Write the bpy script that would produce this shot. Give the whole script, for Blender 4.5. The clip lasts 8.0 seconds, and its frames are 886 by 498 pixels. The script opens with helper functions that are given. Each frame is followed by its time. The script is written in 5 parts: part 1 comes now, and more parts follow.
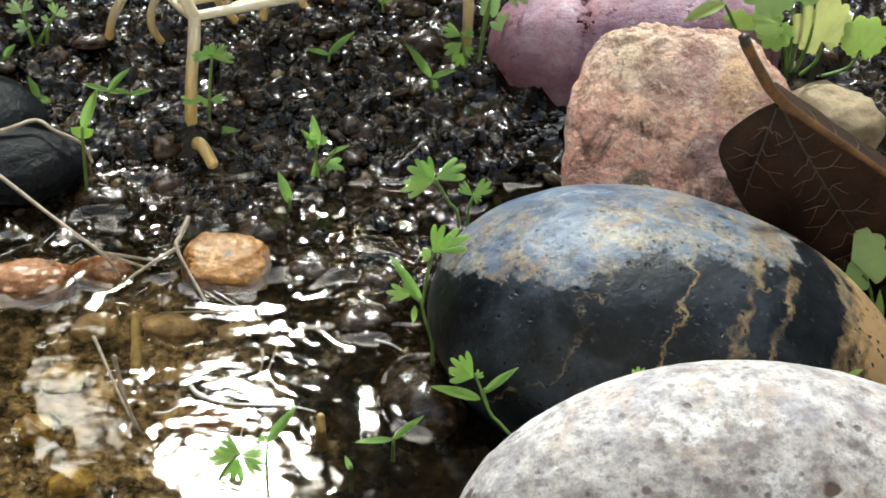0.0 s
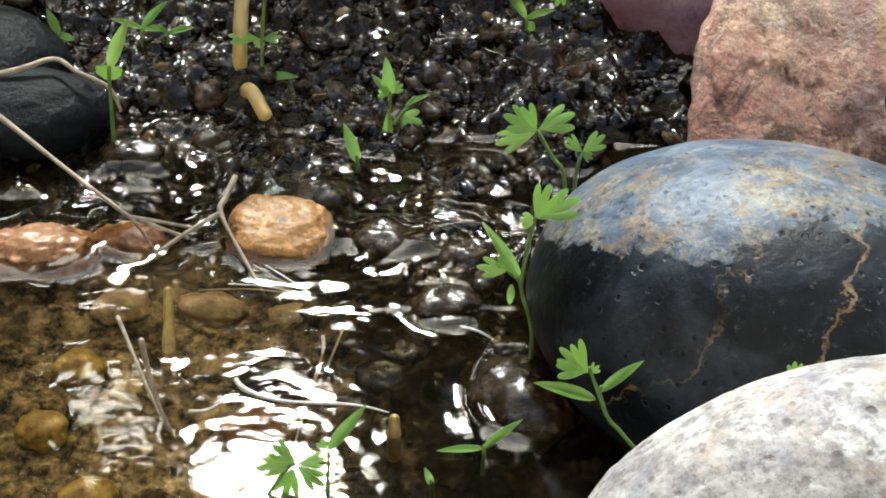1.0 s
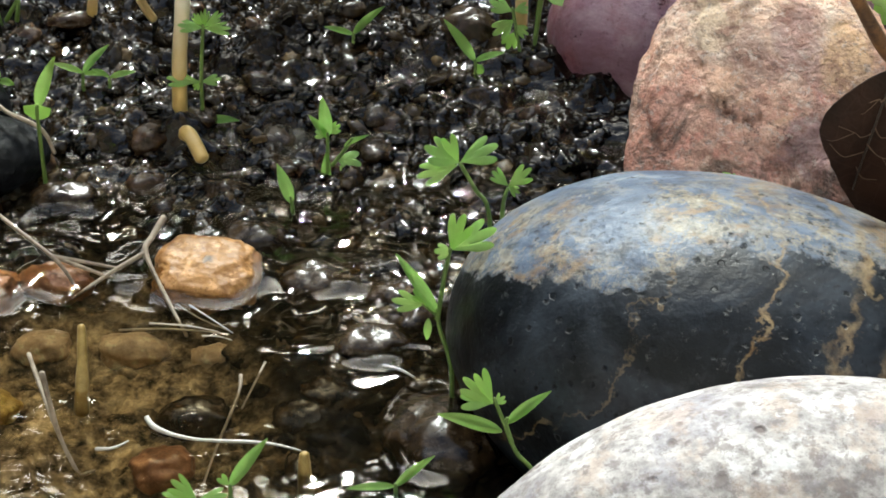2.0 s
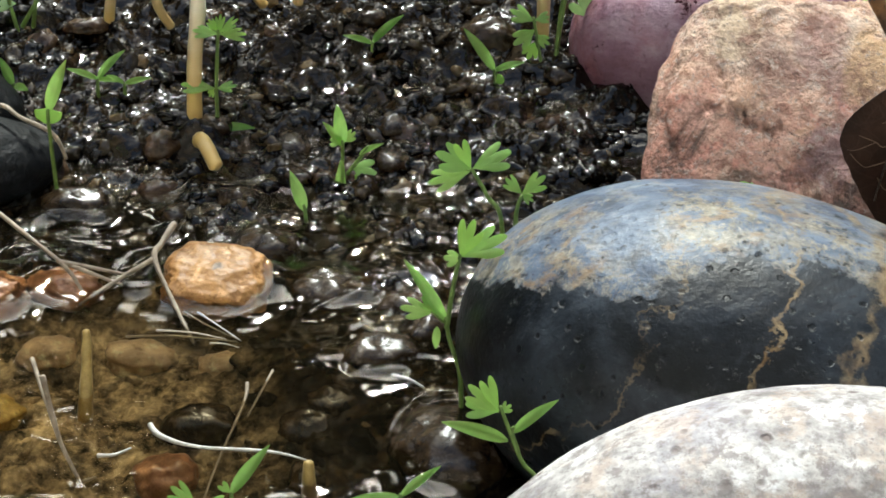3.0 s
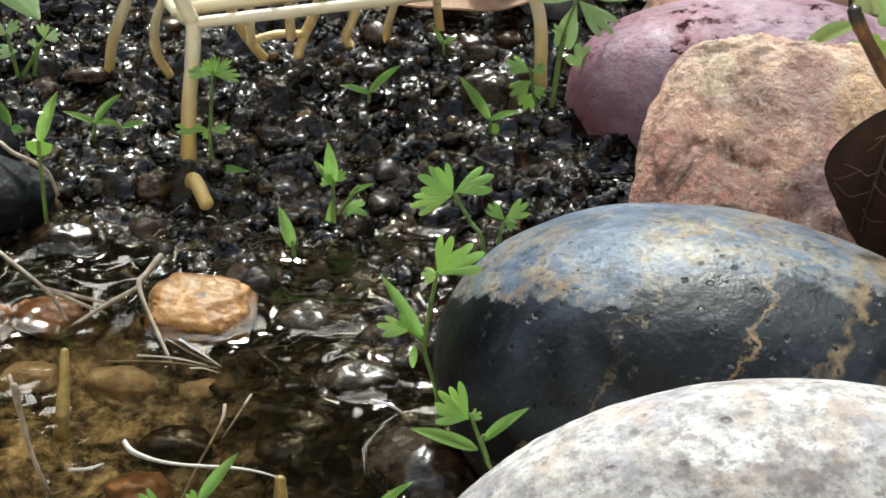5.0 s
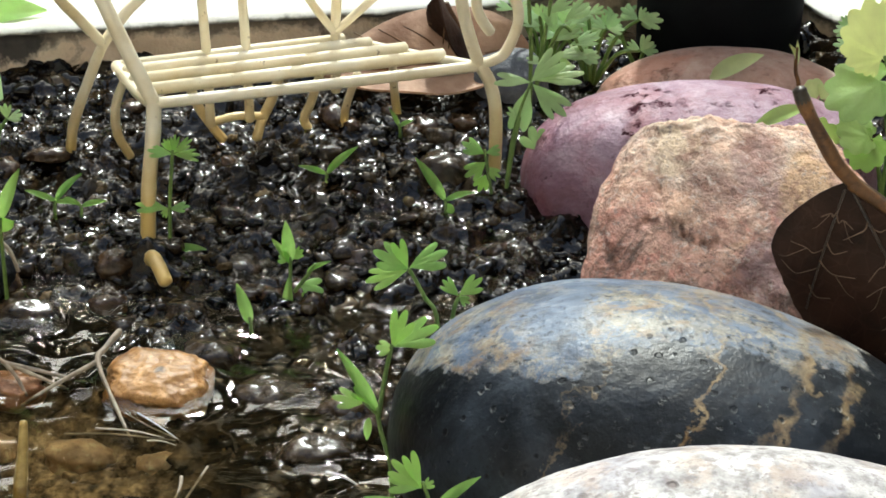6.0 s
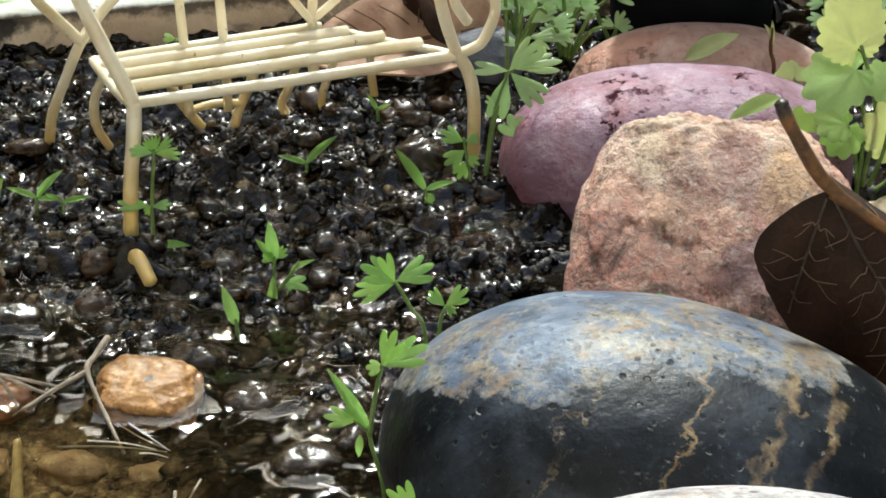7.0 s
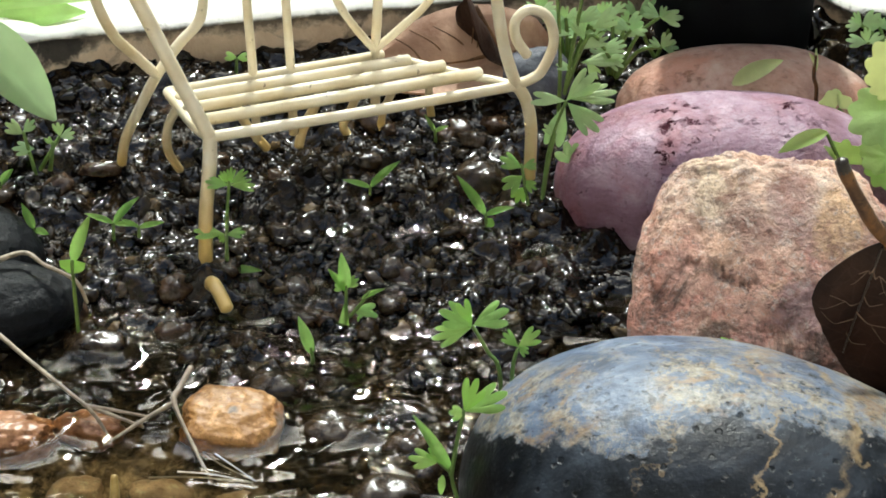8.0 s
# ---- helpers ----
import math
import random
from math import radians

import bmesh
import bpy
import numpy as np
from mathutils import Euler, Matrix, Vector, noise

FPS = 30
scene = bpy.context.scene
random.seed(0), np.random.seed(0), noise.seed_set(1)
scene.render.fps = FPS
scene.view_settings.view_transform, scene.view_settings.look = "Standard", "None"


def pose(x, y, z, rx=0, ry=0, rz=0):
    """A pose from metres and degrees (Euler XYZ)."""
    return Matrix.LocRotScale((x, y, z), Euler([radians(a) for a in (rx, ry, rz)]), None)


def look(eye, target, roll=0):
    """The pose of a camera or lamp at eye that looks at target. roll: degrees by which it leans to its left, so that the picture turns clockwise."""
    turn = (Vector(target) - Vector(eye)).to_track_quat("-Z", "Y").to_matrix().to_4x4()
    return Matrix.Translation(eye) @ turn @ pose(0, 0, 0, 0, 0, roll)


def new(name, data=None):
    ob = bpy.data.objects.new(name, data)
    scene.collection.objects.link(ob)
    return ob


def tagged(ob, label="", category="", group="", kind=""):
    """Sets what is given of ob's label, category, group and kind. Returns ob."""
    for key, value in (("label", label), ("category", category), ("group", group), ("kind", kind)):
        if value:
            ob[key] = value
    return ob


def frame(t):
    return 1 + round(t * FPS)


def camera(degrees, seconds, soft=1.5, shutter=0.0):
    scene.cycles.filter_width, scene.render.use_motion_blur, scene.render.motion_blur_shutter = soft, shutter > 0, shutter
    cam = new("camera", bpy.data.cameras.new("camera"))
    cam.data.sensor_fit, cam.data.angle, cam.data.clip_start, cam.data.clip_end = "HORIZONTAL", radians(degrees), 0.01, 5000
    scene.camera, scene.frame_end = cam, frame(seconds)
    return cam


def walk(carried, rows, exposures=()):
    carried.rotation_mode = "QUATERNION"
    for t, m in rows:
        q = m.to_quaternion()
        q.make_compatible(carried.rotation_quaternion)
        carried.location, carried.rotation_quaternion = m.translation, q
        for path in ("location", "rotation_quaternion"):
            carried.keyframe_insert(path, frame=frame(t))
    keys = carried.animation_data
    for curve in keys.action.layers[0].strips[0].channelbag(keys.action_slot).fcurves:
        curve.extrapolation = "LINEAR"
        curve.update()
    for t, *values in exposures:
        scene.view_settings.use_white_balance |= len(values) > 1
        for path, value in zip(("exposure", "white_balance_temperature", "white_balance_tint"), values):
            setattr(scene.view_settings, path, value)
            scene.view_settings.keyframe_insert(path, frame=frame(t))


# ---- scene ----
# The place is laid out in centimetres; cm() turns a length into metres.
CM = 0.01

# ---------------------------------------------------------------- camera
cam = camera(21, 8.0, soft=1.7)

# seconds, eye in cm, then turn to the left, tilt up and roll in degrees
PATH = [
    (0.0, 0.30, -27.61, 23.06, -6.09, -39.57, 2.23),
    (0.1, 0.39, -26.56, 22.09, -5.99, -39.61, 2.03),
    (0.2, 0.46, -25.79, 21.36, -5.83, -39.71, 1.95),
    (0.3, 0.53, -24.88, 20.52, -5.70, -39.81, 2.01),
    (0.4, 0.62, -23.89, 19.60, -5.47, -39.63, 2.06),
    (0.5, 0.63, -23.77, 19.48, -5.13, -39.55, 2.05),
    (0.6, 0.52, -23.63, 19.30, -4.97, -39.24, 2.12),
    (0.7, 0.38, -23.44, 19.06, -4.62, -39.02, 2.13),
    (0.8, 0.27, -23.29, 18.87, -4.46, -39.02, 2.14),
    (0.9, 0.16, -23.15, 18.69, -4.53, -39.13, 2.14),
    (1.0, 0.12, -23.10, 18.62, -4.70, -39.30, 2.15),
    (1.1, 0.28, -23.10, 18.56, -4.49, -39.32, 1.77),
    (1.2, 0.46, -23.10, 18.49, -4.41, -39.41, 1.52),
    (1.3, 0.64, -23.11, 18.42, -4.06, -39.29, 1.22),
    (1.4, 0.80, -23.11, 18.35, -3.59, -39.02, 1.01),
    (1.5, 1.03, -23.12, 18.26, -3.29, -38.51, 1.12),
    (1.6, 1.30, -23.13, 18.08, -3.22, -37.99, 0.89),
    (1.7, 1.54, -23.14, 17.92, -3.03, -37.86, 0.57),
    (1.8, 1.78, -23.16, 17.75, -2.69, -37.63, 0.24),
    (1.9, 2.00, -23.17, 17.60, -2.25, -37.10, -0.02),
    (2.0, 2.30, -23.19, 17.40, -1.35, -36.46, -0.03),
    (2.2, 2.24, -23.25, 17.29, -1.07, -35.96, -0.18),
    (3.3, 3.35, -22.93, 16.26, 1.11, -35.14, -0.58),
    (3.5, 3.75, -23.00, 15.82, 1.71, -34.57, -0.82),
    (3.6, 3.78, -23.12, 15.77, 1.84, -34.34, -0.90),
    (3.7, 3.79, -23.19, 15.74, 1.78, -33.97, -0.92),
    (3.8, 3.82, -23.30, 15.69, 2.02, -33.43, -0.90),
    (3.9, 3.83, -23.37, 15.66, 2.22, -32.97, -0.94),
    (4.0, 3.84, -23.38, 15.65, 2.44, -32.93, -0.90),
    (4.1, 3.74, -23.45, 15.67, 2.31, -32.54, -0.81),
    (4.2, 3.67, -23.50, 15.68, 2.11, -32.15, -0.58),
    (5.3, 3.64, -24.02, 15.15, 1.69, -30.69, -0.23),
    (5.5, 3.58, -24.13, 15.18, 1.37, -30.20, -0.03),
    (5.6, 3.62, -24.19, 15.19, 1.36, -29.85, -0.04),
    (5.7, 3.65, -24.25, 15.20, 1.20, -29.24, 0.15),
    (5.8, 3.68, -24.31, 15.22, 1.05, -29.15, 0.19),
    (5.9, 3.71, -24.36, 15.23, 0.83, -28.90, 0.17),
    (6.0, 3.74, -24.42, 15.24, 0.80, -28.70, 0.39),
    (6.1, 3.75, -24.41, 15.25, 0.80, -28.70, 0.16),
    (6.2, 3.75, -24.39, 15.26, 0.77, -28.76, 0.14),
    (6.3, 3.76, -24.38, 15.28, 0.61, -28.82, 0.04),
    (6.4, 3.76, -24.37, 15.29, 0.62, -28.98, 0.06),
    (6.5, 3.77, -24.35, 15.30, 0.54, -29.09, 0.17),
    (6.6, 3.69, -24.22, 15.63, 0.16, -29.55, 0.14),
    (6.7, 3.62, -24.13, 15.87, 0.17, -30.14, -0.16),
    (6.8, 3.55, -24.01, 16.15, -0.01, -30.77, -0.36),
    (6.9, 3.46, -23.89, 16.48, -0.02, -31.40, -0.34),
    (7.0, 3.35, -23.71, 16.93, -0.53, -32.20, 0.07),
    (7.1, 3.13, -23.74, 17.27, -1.38, -32.34, 0.39),
    (7.2, 2.91, -23.78, 17.61, -1.95, -32.48, 0.79),
    (7.3, 2.74, -23.81, 17.88, -1.85, -33.07, 0.80),
    (7.4, 2.64, -23.82, 18.03, -1.30, -33.68, 0.33),
    (7.5, 2.46, -23.85, 18.32, -1.47, -34.24, 0.56),
    (7.6, 2.38, -23.85, 18.53, -1.22, -34.18, 0.57),
    (7.7, 2.32, -23.84, 18.66, -1.28, -34.10, 0.50),
    (7.8, 2.27, -23.84, 18.80, -1.46, -34.29, 0.52),
    (7.9, 2.18, -23.83, 19.03, -1.51, -34.67, 0.54),
    (8.0, 2.04, -23.83, 19.38, -1.51, -35.07, 0.61),
]


def eye_pose(x, y, z, yaw, tilt, roll):
    yaw, tilt = radians(yaw), radians(tilt)
    ahead = Vector((-math.sin(yaw) * math.cos(tilt), math.cos(yaw) * math.cos(tilt), math.sin(tilt)))
    eye = Vector((x, y, z)) * CM
    return look(eye, eye + ahead, roll)


walk(cam, [(row[0], eye_pose(*row[1:])) for row in PATH], exposures=((0.0, 1.05, 5890, -2), (8.0, 1.05, 5890, -2)))

# ---------------------------------------------------------------- world and sun
SUN_UP, SUN_SIDE = 44.8, -0.6          # degrees above the horizon, degrees towards +x from +y
world = bpy.data.worlds.new("sky")
scene.world = world
world.use_nodes = True
wn = world.node_tree
sky = wn.nodes.new("ShaderNodeTexSky")
sky.sky_type = 'NISHITA'
sky.sun_disc = False
sky.sun_elevation = radians(SUN_UP)
sky.sun_rotation = radians(SUN_SIDE)
sky.dust_density = 7.0
wn.nodes["Background"].inputs["Strength"].default_value = 0.15
wn.links.new(sky.outputs[0], wn.nodes["Background"].inputs["Color"])

sun_data = bpy.data.lights.new("sun", 'SUN')
sun_data.energy, sun_data.angle, sun_data.color = 2.4, radians(2.6), (1.0, 0.94, 0.85)
sun = new("sun", sun_data)
to_sun = Vector((math.sin(radians(SUN_SIDE)) * math.cos(radians(SUN_UP)), math.cos(radians(SUN_SIDE)) * math.cos(radians(SUN_UP)), math.sin(radians(SUN_UP))))
sun.matrix_world = look(to_sun * 2, (0, 0, 0))


# ---------------------------------------------------------------- materials
class Mat:
    """A node material with a short way of writing its nodes. Texture sizes are in centimetres of the place."""

    def __init__(self, name, rough=0.5, metal=0.0, spec=0.5):
        self.m = bpy.data.materials.new(name)
        self.m.use_nodes = True
        self.t = self.m.node_tree
        self.b = self.t.nodes["Principled BSDF"]
        self.b.inputs["Roughness"].default_value = rough
        self.b.inputs["Metallic"].default_value = metal
        self.b.inputs["Specular IOR Level"].default_value = spec
        self.co = self.node("ShaderNodeTexCoord").outputs["Object"]
        self.co = self.mapped(self.co, (100, 100, 100))

    def node(self, kind):
        return self.t.nodes.new(kind)

    def link(self, a, b):
        self.t.links.new(a, b)

    def mapped(self, co, scale, turn=(0, 0, 0)):
        n = self.node("ShaderNodeMapping")
        n.inputs["Scale"].default_value = scale
        n.inputs["Rotation"].default_value = [radians(a) for a in turn]
        self.link(co, n.inputs["Vector"])
        return n.outputs[0]

    def noise(self, scale, detail=4.0, rough=0.55, warp=0.0, co=None):
        n = self.node("ShaderNodeTexNoise")
        n.inputs["Scale"].default_value = scale
        n.inputs["Detail"].default_value = detail
        n.inputs["Roughness"].default_value = rough
        n.inputs["Distortion"].default_value = warp
        self.link(co or self.co, n.inputs["Vector"])
        return n.outputs["Fac"]

    def cells(self, scale, feature='F1', co=None, out="Distance"):
        n = self.node("ShaderNodeTexVoronoi")
        n.feature = feature
        n.inputs["Scale"].default_value = scale
        self.link(co or self.co, n.inputs["Vector"])
        return n.outputs[out]

    def ramp(self, fac, *stops):
        n = self.node("ShaderNodeValToRGB")
        e = n.color_ramp.elements
        while len(e) < len(stops):
            e.new(0.5)
        for el, (at, col) in zip(e, stops):
            el.position = at
            el.color = (*(col if hasattr(col, "__len__") else (col,) * 3), 1)
        self.link(fac, n.inputs[0])
        return n.outputs[0]

    def mix(self, fac, a, b, how='MIX'):
        n = self.node("ShaderNodeMix")
        n.data_type, n.blend_type = 'RGBA', how
        for sock, v in ((n.inputs[0], fac), (n.inputs[6], a), (n.inputs[7], b)):
            if hasattr(v, "is_linked"):
                self.link(v, sock)
            elif hasattr(v, "__len__"):
                sock.default_value = (*v, 1)
            elif sock == n.inputs[0]:
                sock.default_value = v
            else:
                sock.default_value = (v, v, v, 1)
        return n.outputs[2]

    def math(self, op, a, b=0.0):
        n = self.node("ShaderNodeMath")
        n.operation = op
        for sock, v in zip(n.inputs, (a, b)):
            if hasattr(v, "is_linked"):
                self.link(v, sock)
            else:
                sock.default_value = v
        return n.outputs[0]

    def axis(self, which):
        n = self.node("ShaderNodeSeparateXYZ")
        self.link(self.co, n.inputs[0])
        return n.outputs[which]

    def random(self):
        return self.node("ShaderNodeObjectInfo").outputs["Random"]

    def island(self):
        return self.node("ShaderNodeNewGeometry").outputs["Random Per Island"]

    def color(self, c):
        if hasattr(c, "is_linked"):
            self.link(c, self.b.inputs["Base Color"])
        else:
            self.b.inputs["Base Color"].default_value = (*c, 1)

    def rough(self, r):
        self.link(r, self.b.inputs["Roughness"])

    def patch(self, col, x, z, wide, colour, strength=0.8, ragged=0.5):
        """A stain of one colour about a place of the surface, with a ragged edge."""
        dx = self.math('SUBTRACT', self.axis(0), x)
        dz = self.math('SUBTRACT', self.axis(2), z)
        d = self.math('SQRT', self.math('ADD', self.math('MULTIPLY', dx, dx), self.math('MULTIPLY', self.math('MULTIPLY', dz, dz), 1.8)))
        d = self.math('ADD', self.math('DIVIDE', d, wide), self.math('MULTIPLY', self.math('SUBTRACT', self.noise(2.4, 8, 0.72, 0.4), 0.5), ragged * 5))
        return self.mix(self.ramp(d, (0.55, strength), (1.0, 0)), col, colour)

    def bump(self, height, strength=0.3, depth=0.05, prior=None):
        n = self.node("ShaderNodeBump")
        n.inputs["Strength"].default_value = strength
        n.inputs["Distance"].default_value = depth * CM
        self.link(height, n.inputs["Height"])
        if prior is not None:
            self.link(prior, n.inputs["Normal"])
        self.link(n.outputs[0], self.b.inputs["Normal"])
        return n.outputs[0]


def make_grey_stone():
    m = Mat("grey_stone_skin", rough=0.45, spec=0.32)
    x, y, z = m.axis(0), m.axis(1), m.axis(2)
    edge = m.math('ADD', z, m.math('ADD', m.math('MULTIPLY', y, 0.59), m.math('MULTIPLY', x, -0.03)))
    edge = m.math('ADD', edge, m.math('MULTIPLY', m.math('SUBTRACT', m.noise(0.5, 7, 0.62, 0.5), 0.5), 2.0))
    edge = m.math('ADD', edge, m.math('MULTIPLY', m.math('SUBTRACT', m.noise(4.0, 6, 0.7), 0.5), 0.8))
    bay = m.ramp(m.math('ABSOLUTE', m.math('MULTIPLY', m.math('SUBTRACT', x, -0.45), 0.5)), (0.0, 0.5), (0.28, 0.3), (0.55, 0))
    edge = m.math('SUBTRACT', edge, bay)
    dry = m.ramp(m.math('ADD', m.math('MULTIPLY', m.math('SUBTRACT', edge, 3.9), 1.2), 0.5), (0.38, 0), (0.5, 0.75), (0.8, 1))
    dark = m.ramp(m.noise(1.6, 8, 0.65), (0.34, (0.003, 0.0034, 0.0042)), (0.54, (0.008, 0.0095, 0.012)), (0.72, (0.035, 0.04, 0.048)))
    rise = m.math('SUBTRACT', edge, 3.9)
    band = m.ramp(m.math('ADD', m.math('MULTIPLY', rise, 0.55), m.math('MULTIPLY', m.math('SUBTRACT', m.noise(0.9, 5, 0.6), 0.5), 1.3)), (0.1, 1), (0.5, 0))
    light = m.ramp(m.noise(1.3, 8, 0.66, 0.9, m.mapped(m.co, (1, 1.6, 2.2), (0, 12, 20))), (0.32, (0.04, 0.052, 0.08)), (0.45, (0.085, 0.115, 0.18)), (0.58, (0.15, 0.19, 0.265)), (0.72, (0.3, 0.33, 0.37)))
    bleach = m.ramp(m.math('ADD', m.math('MULTIPLY', x, 0.14), m.noise(0.7, 5, 0.6)), (0.55, 0), (0.85, 0.7))
    light = m.mix(bleach, light, m.ramp(m.noise(4.0, 7, 0.7), (0.35, (0.18, 0.175, 0.165)), (0.62, (0.42, 0.41, 0.38))))
    col = m.mix(dry, dark, light)
    slant = m.math('SUBTRACT', x, m.math('MULTIPLY', z, 0.9))
    slant = m.math('ADD', slant, m.math('MULTIPLY', m.math('SUBTRACT', m.noise(0.9, 5, 0.6), 0.5), 1.1))
    slant = m.math('ADD', slant, m.math('MULTIPLY', m.math('SUBTRACT', m.noise(3.2, 4, 0.6), 0.5), 0.7))
    for at, wide, strength in ((-3.9, 0.05, 0.95), (-2.85, 0.1, 0.85), (-5.0, 0.03, 0.6), (-2.2, 0.09, 0.7), (-0.9, 0.2, 0.8)):
        off = m.math('ABSOLUTE', m.math('SUBTRACT', slant, at))
        vein = m.ramp(m.math('DIVIDE', off, wide * 4), (0.0, strength), (0.16, strength * 0.6), (0.3, 0))
        patchy = m.ramp(m.noise(1.5, 5, 0.6), (0.38, 0.05), (0.52, 1))
        col = m.mix(m.mix(1.0, vein, patchy, 'MULTIPLY'), col, m.ramp(m.noise(5, 5, 0.7), (0.35, (0.16, 0.09, 0.03)), (0.65, (0.4, 0.3, 0.16))))
    crust = m.mix(1.0, m.ramp(m.noise(3.4, 9, 0.8, 0.3), (0.46, 0), (0.54, 0.95)), m.mix(1.0, band, dry, 'MULTIPLY'), 'MULTIPLY')
    col = m.mix(crust, col, m.ramp(m.noise(9, 5, 0.7), (0.35, (0.13, 0.1, 0.06)), (0.65, (0.42, 0.38, 0.3))))
    ochre = m.mix(1.0, m.ramp(m.noise(2.2, 7, 0.7, 0.5), (0.52, 0), (0.62, 0.75)), m.mix(1.0, band, dry, 'MULTIPLY'), 'MULTIPLY')
    col = m.mix(ochre, col, (0.25, 0.15, 0.06))
    stain = m.ramp(m.noise(4.5, 7, 0.72, 0.5), (0.54, 0), (0.64, 0.7))
    col = m.mix(m.mix(1.0, stain, dry, 'MULTIPLY'), col, (0.04, 0.048, 0.06))
    cloud = m.ramp(m.noise(0.8, 5, 0.6, 0.6), (0.5, 0), (0.68, 0.5))
    col = m.mix(m.mix(1.0, cloud, m.ramp(dry, (0.0, 1), (1.0, 0)), 'MULTIPLY'), col, (0.07, 0.085, 0.11))
    col = m.patch(col, 2.75, 3.0, 0.75, (0.46, 0.3, 0.14), 0.85)
    col = m.patch(col, 1.9, 2.7, 0.5, (0.3, 0.19, 0.08), 0.7)
    flecks = m.ramp(m.noise(7, 9, 0.85), (0.58, 0), (0.7, 0.4))
    col = m.mix(flecks, col, (0.4, 0.41, 0.4))
    pits = m.ramp(m.noise(9, 5, 0.65), (0.32, 1), (0.4, 0))
    col = m.mix(pits, col, (0.012, 0.013, 0.015))
    hole = m.ramp(m.math('ADD', m.cells(5.0), m.math('MULTIPLY', m.math('SUBTRACT', m.noise(8, 5, 0.7), 0.5), 0.5)), (0.12, 1), (0.22, 0))
    hole = m.mix(1.0, hole, m.ramp(m.noise(1.1, 3), (0.36, 0), (0.46, 1)), 'MULTIPLY')
    hole = m.mix(1.0, hole, m.ramp(dry, (0.0, 1), (1.0, 0.25)), 'MULTIPLY')
    col = m.mix(hole, col, (0.008, 0.009, 0.011))
    m.color(col)
    m.rough(m.ramp(m.mix(dry, m.noise(3, 4), 0.75), (0.2, 0.24), (0.8, 0.46)))
    m.bump(m.mix(hole, m.mix(0.35, m.mix(0.2, m.noise(4, 6, 0.65), m.noise(12, 5, 0.65)), m.noise(1.6, 3)), (0, 0, 0)), 0.5, 0.08)
    return m.m


def make_white_stone():
    m = Mat("white_stone_skin", rough=0.7)
    col = m.ramp(m.noise(2.6, 8, 0.7), (0.38, (0.2, 0.185, 0.185)), (0.46, (0.35, 0.335, 0.335)), (0.53, (0.46, 0.45, 0.445)), (0.61, (0.58, 0.57, 0.56)))
    col = m.mix(m.ramp(m.noise(1.5, 7, 0.68), (0.52, 0), (0.6, 0.55)), col, (0.32, 0.315, 0.375))
    col = m.mix(m.ramp(m.noise(1.7, 7, 0.68, 0.0, m.mapped(m.co, (1, 1, 1), (30, 0, 40))), (0.54, 0), (0.62, 0.5)), col, (0.44, 0.34, 0.265))
    col = m.mix(m.ramp(m.noise(1.1, 7, 0.66, 0.0, m.mapped(m.co, (1, 1, 1), (0, 50, 10))), (0.57, 0), (0.61, 0.85)), col, (0.64, 0.65, 0.67))
    col = m.mix(m.ramp(m.noise(6, 6, 0.72), (0.54, 0), (0.61, 0.75)), col, (0.22, 0.19, 0.185))
    col = m.mix(m.ramp(m.noise(14, 5, 0.7), (0.55, 0), (0.64, 0.65)), col, (0.23, 0.205, 0.2))
    # ragged holes of two sizes
    ragged = m.math('MULTIPLY', m.math('SUBTRACT', m.noise(4.48, 3.20, 0.42), 0.5), 0.3)
    big = m.ramp(m.math('ADD', m.cells(1.7), ragged), (0.1, 1), (0.2, 0))
    big = m.mix(1.0, big, m.ramp(m.noise(0.9, 2), (0.42, 0), (0.47, 1)), 'MULTIPLY')
    small = m.ramp(m.math('ADD', m.cells(3.4), ragged), (0.08, 0.95), (0.2, 0))
    small = m.mix(1.0, small, m.ramp(m.noise(1.09, 2.56, 0.38), (0.44, 0), (0.5, 1)), 'MULTIPLY')
    col = m.mix(small, col, (0.16, 0.13, 0.125))
    col = m.mix(big, col, (0.11, 0.075, 0.065))
    m.color(m.mix(1.0, col, (1.15, 1.12, 1.105), 'MULTIPLY'))
    m.bump(m.mix(big, m.mix(small, m.mix(0.3, m.noise(2.24, 3.20, 0.38), m.noise(8.96, 2.56, 0.38)), (0.1, 0.1, 0.1)), (0, 0, 0)), 0.7, 0.08)
    return m.m


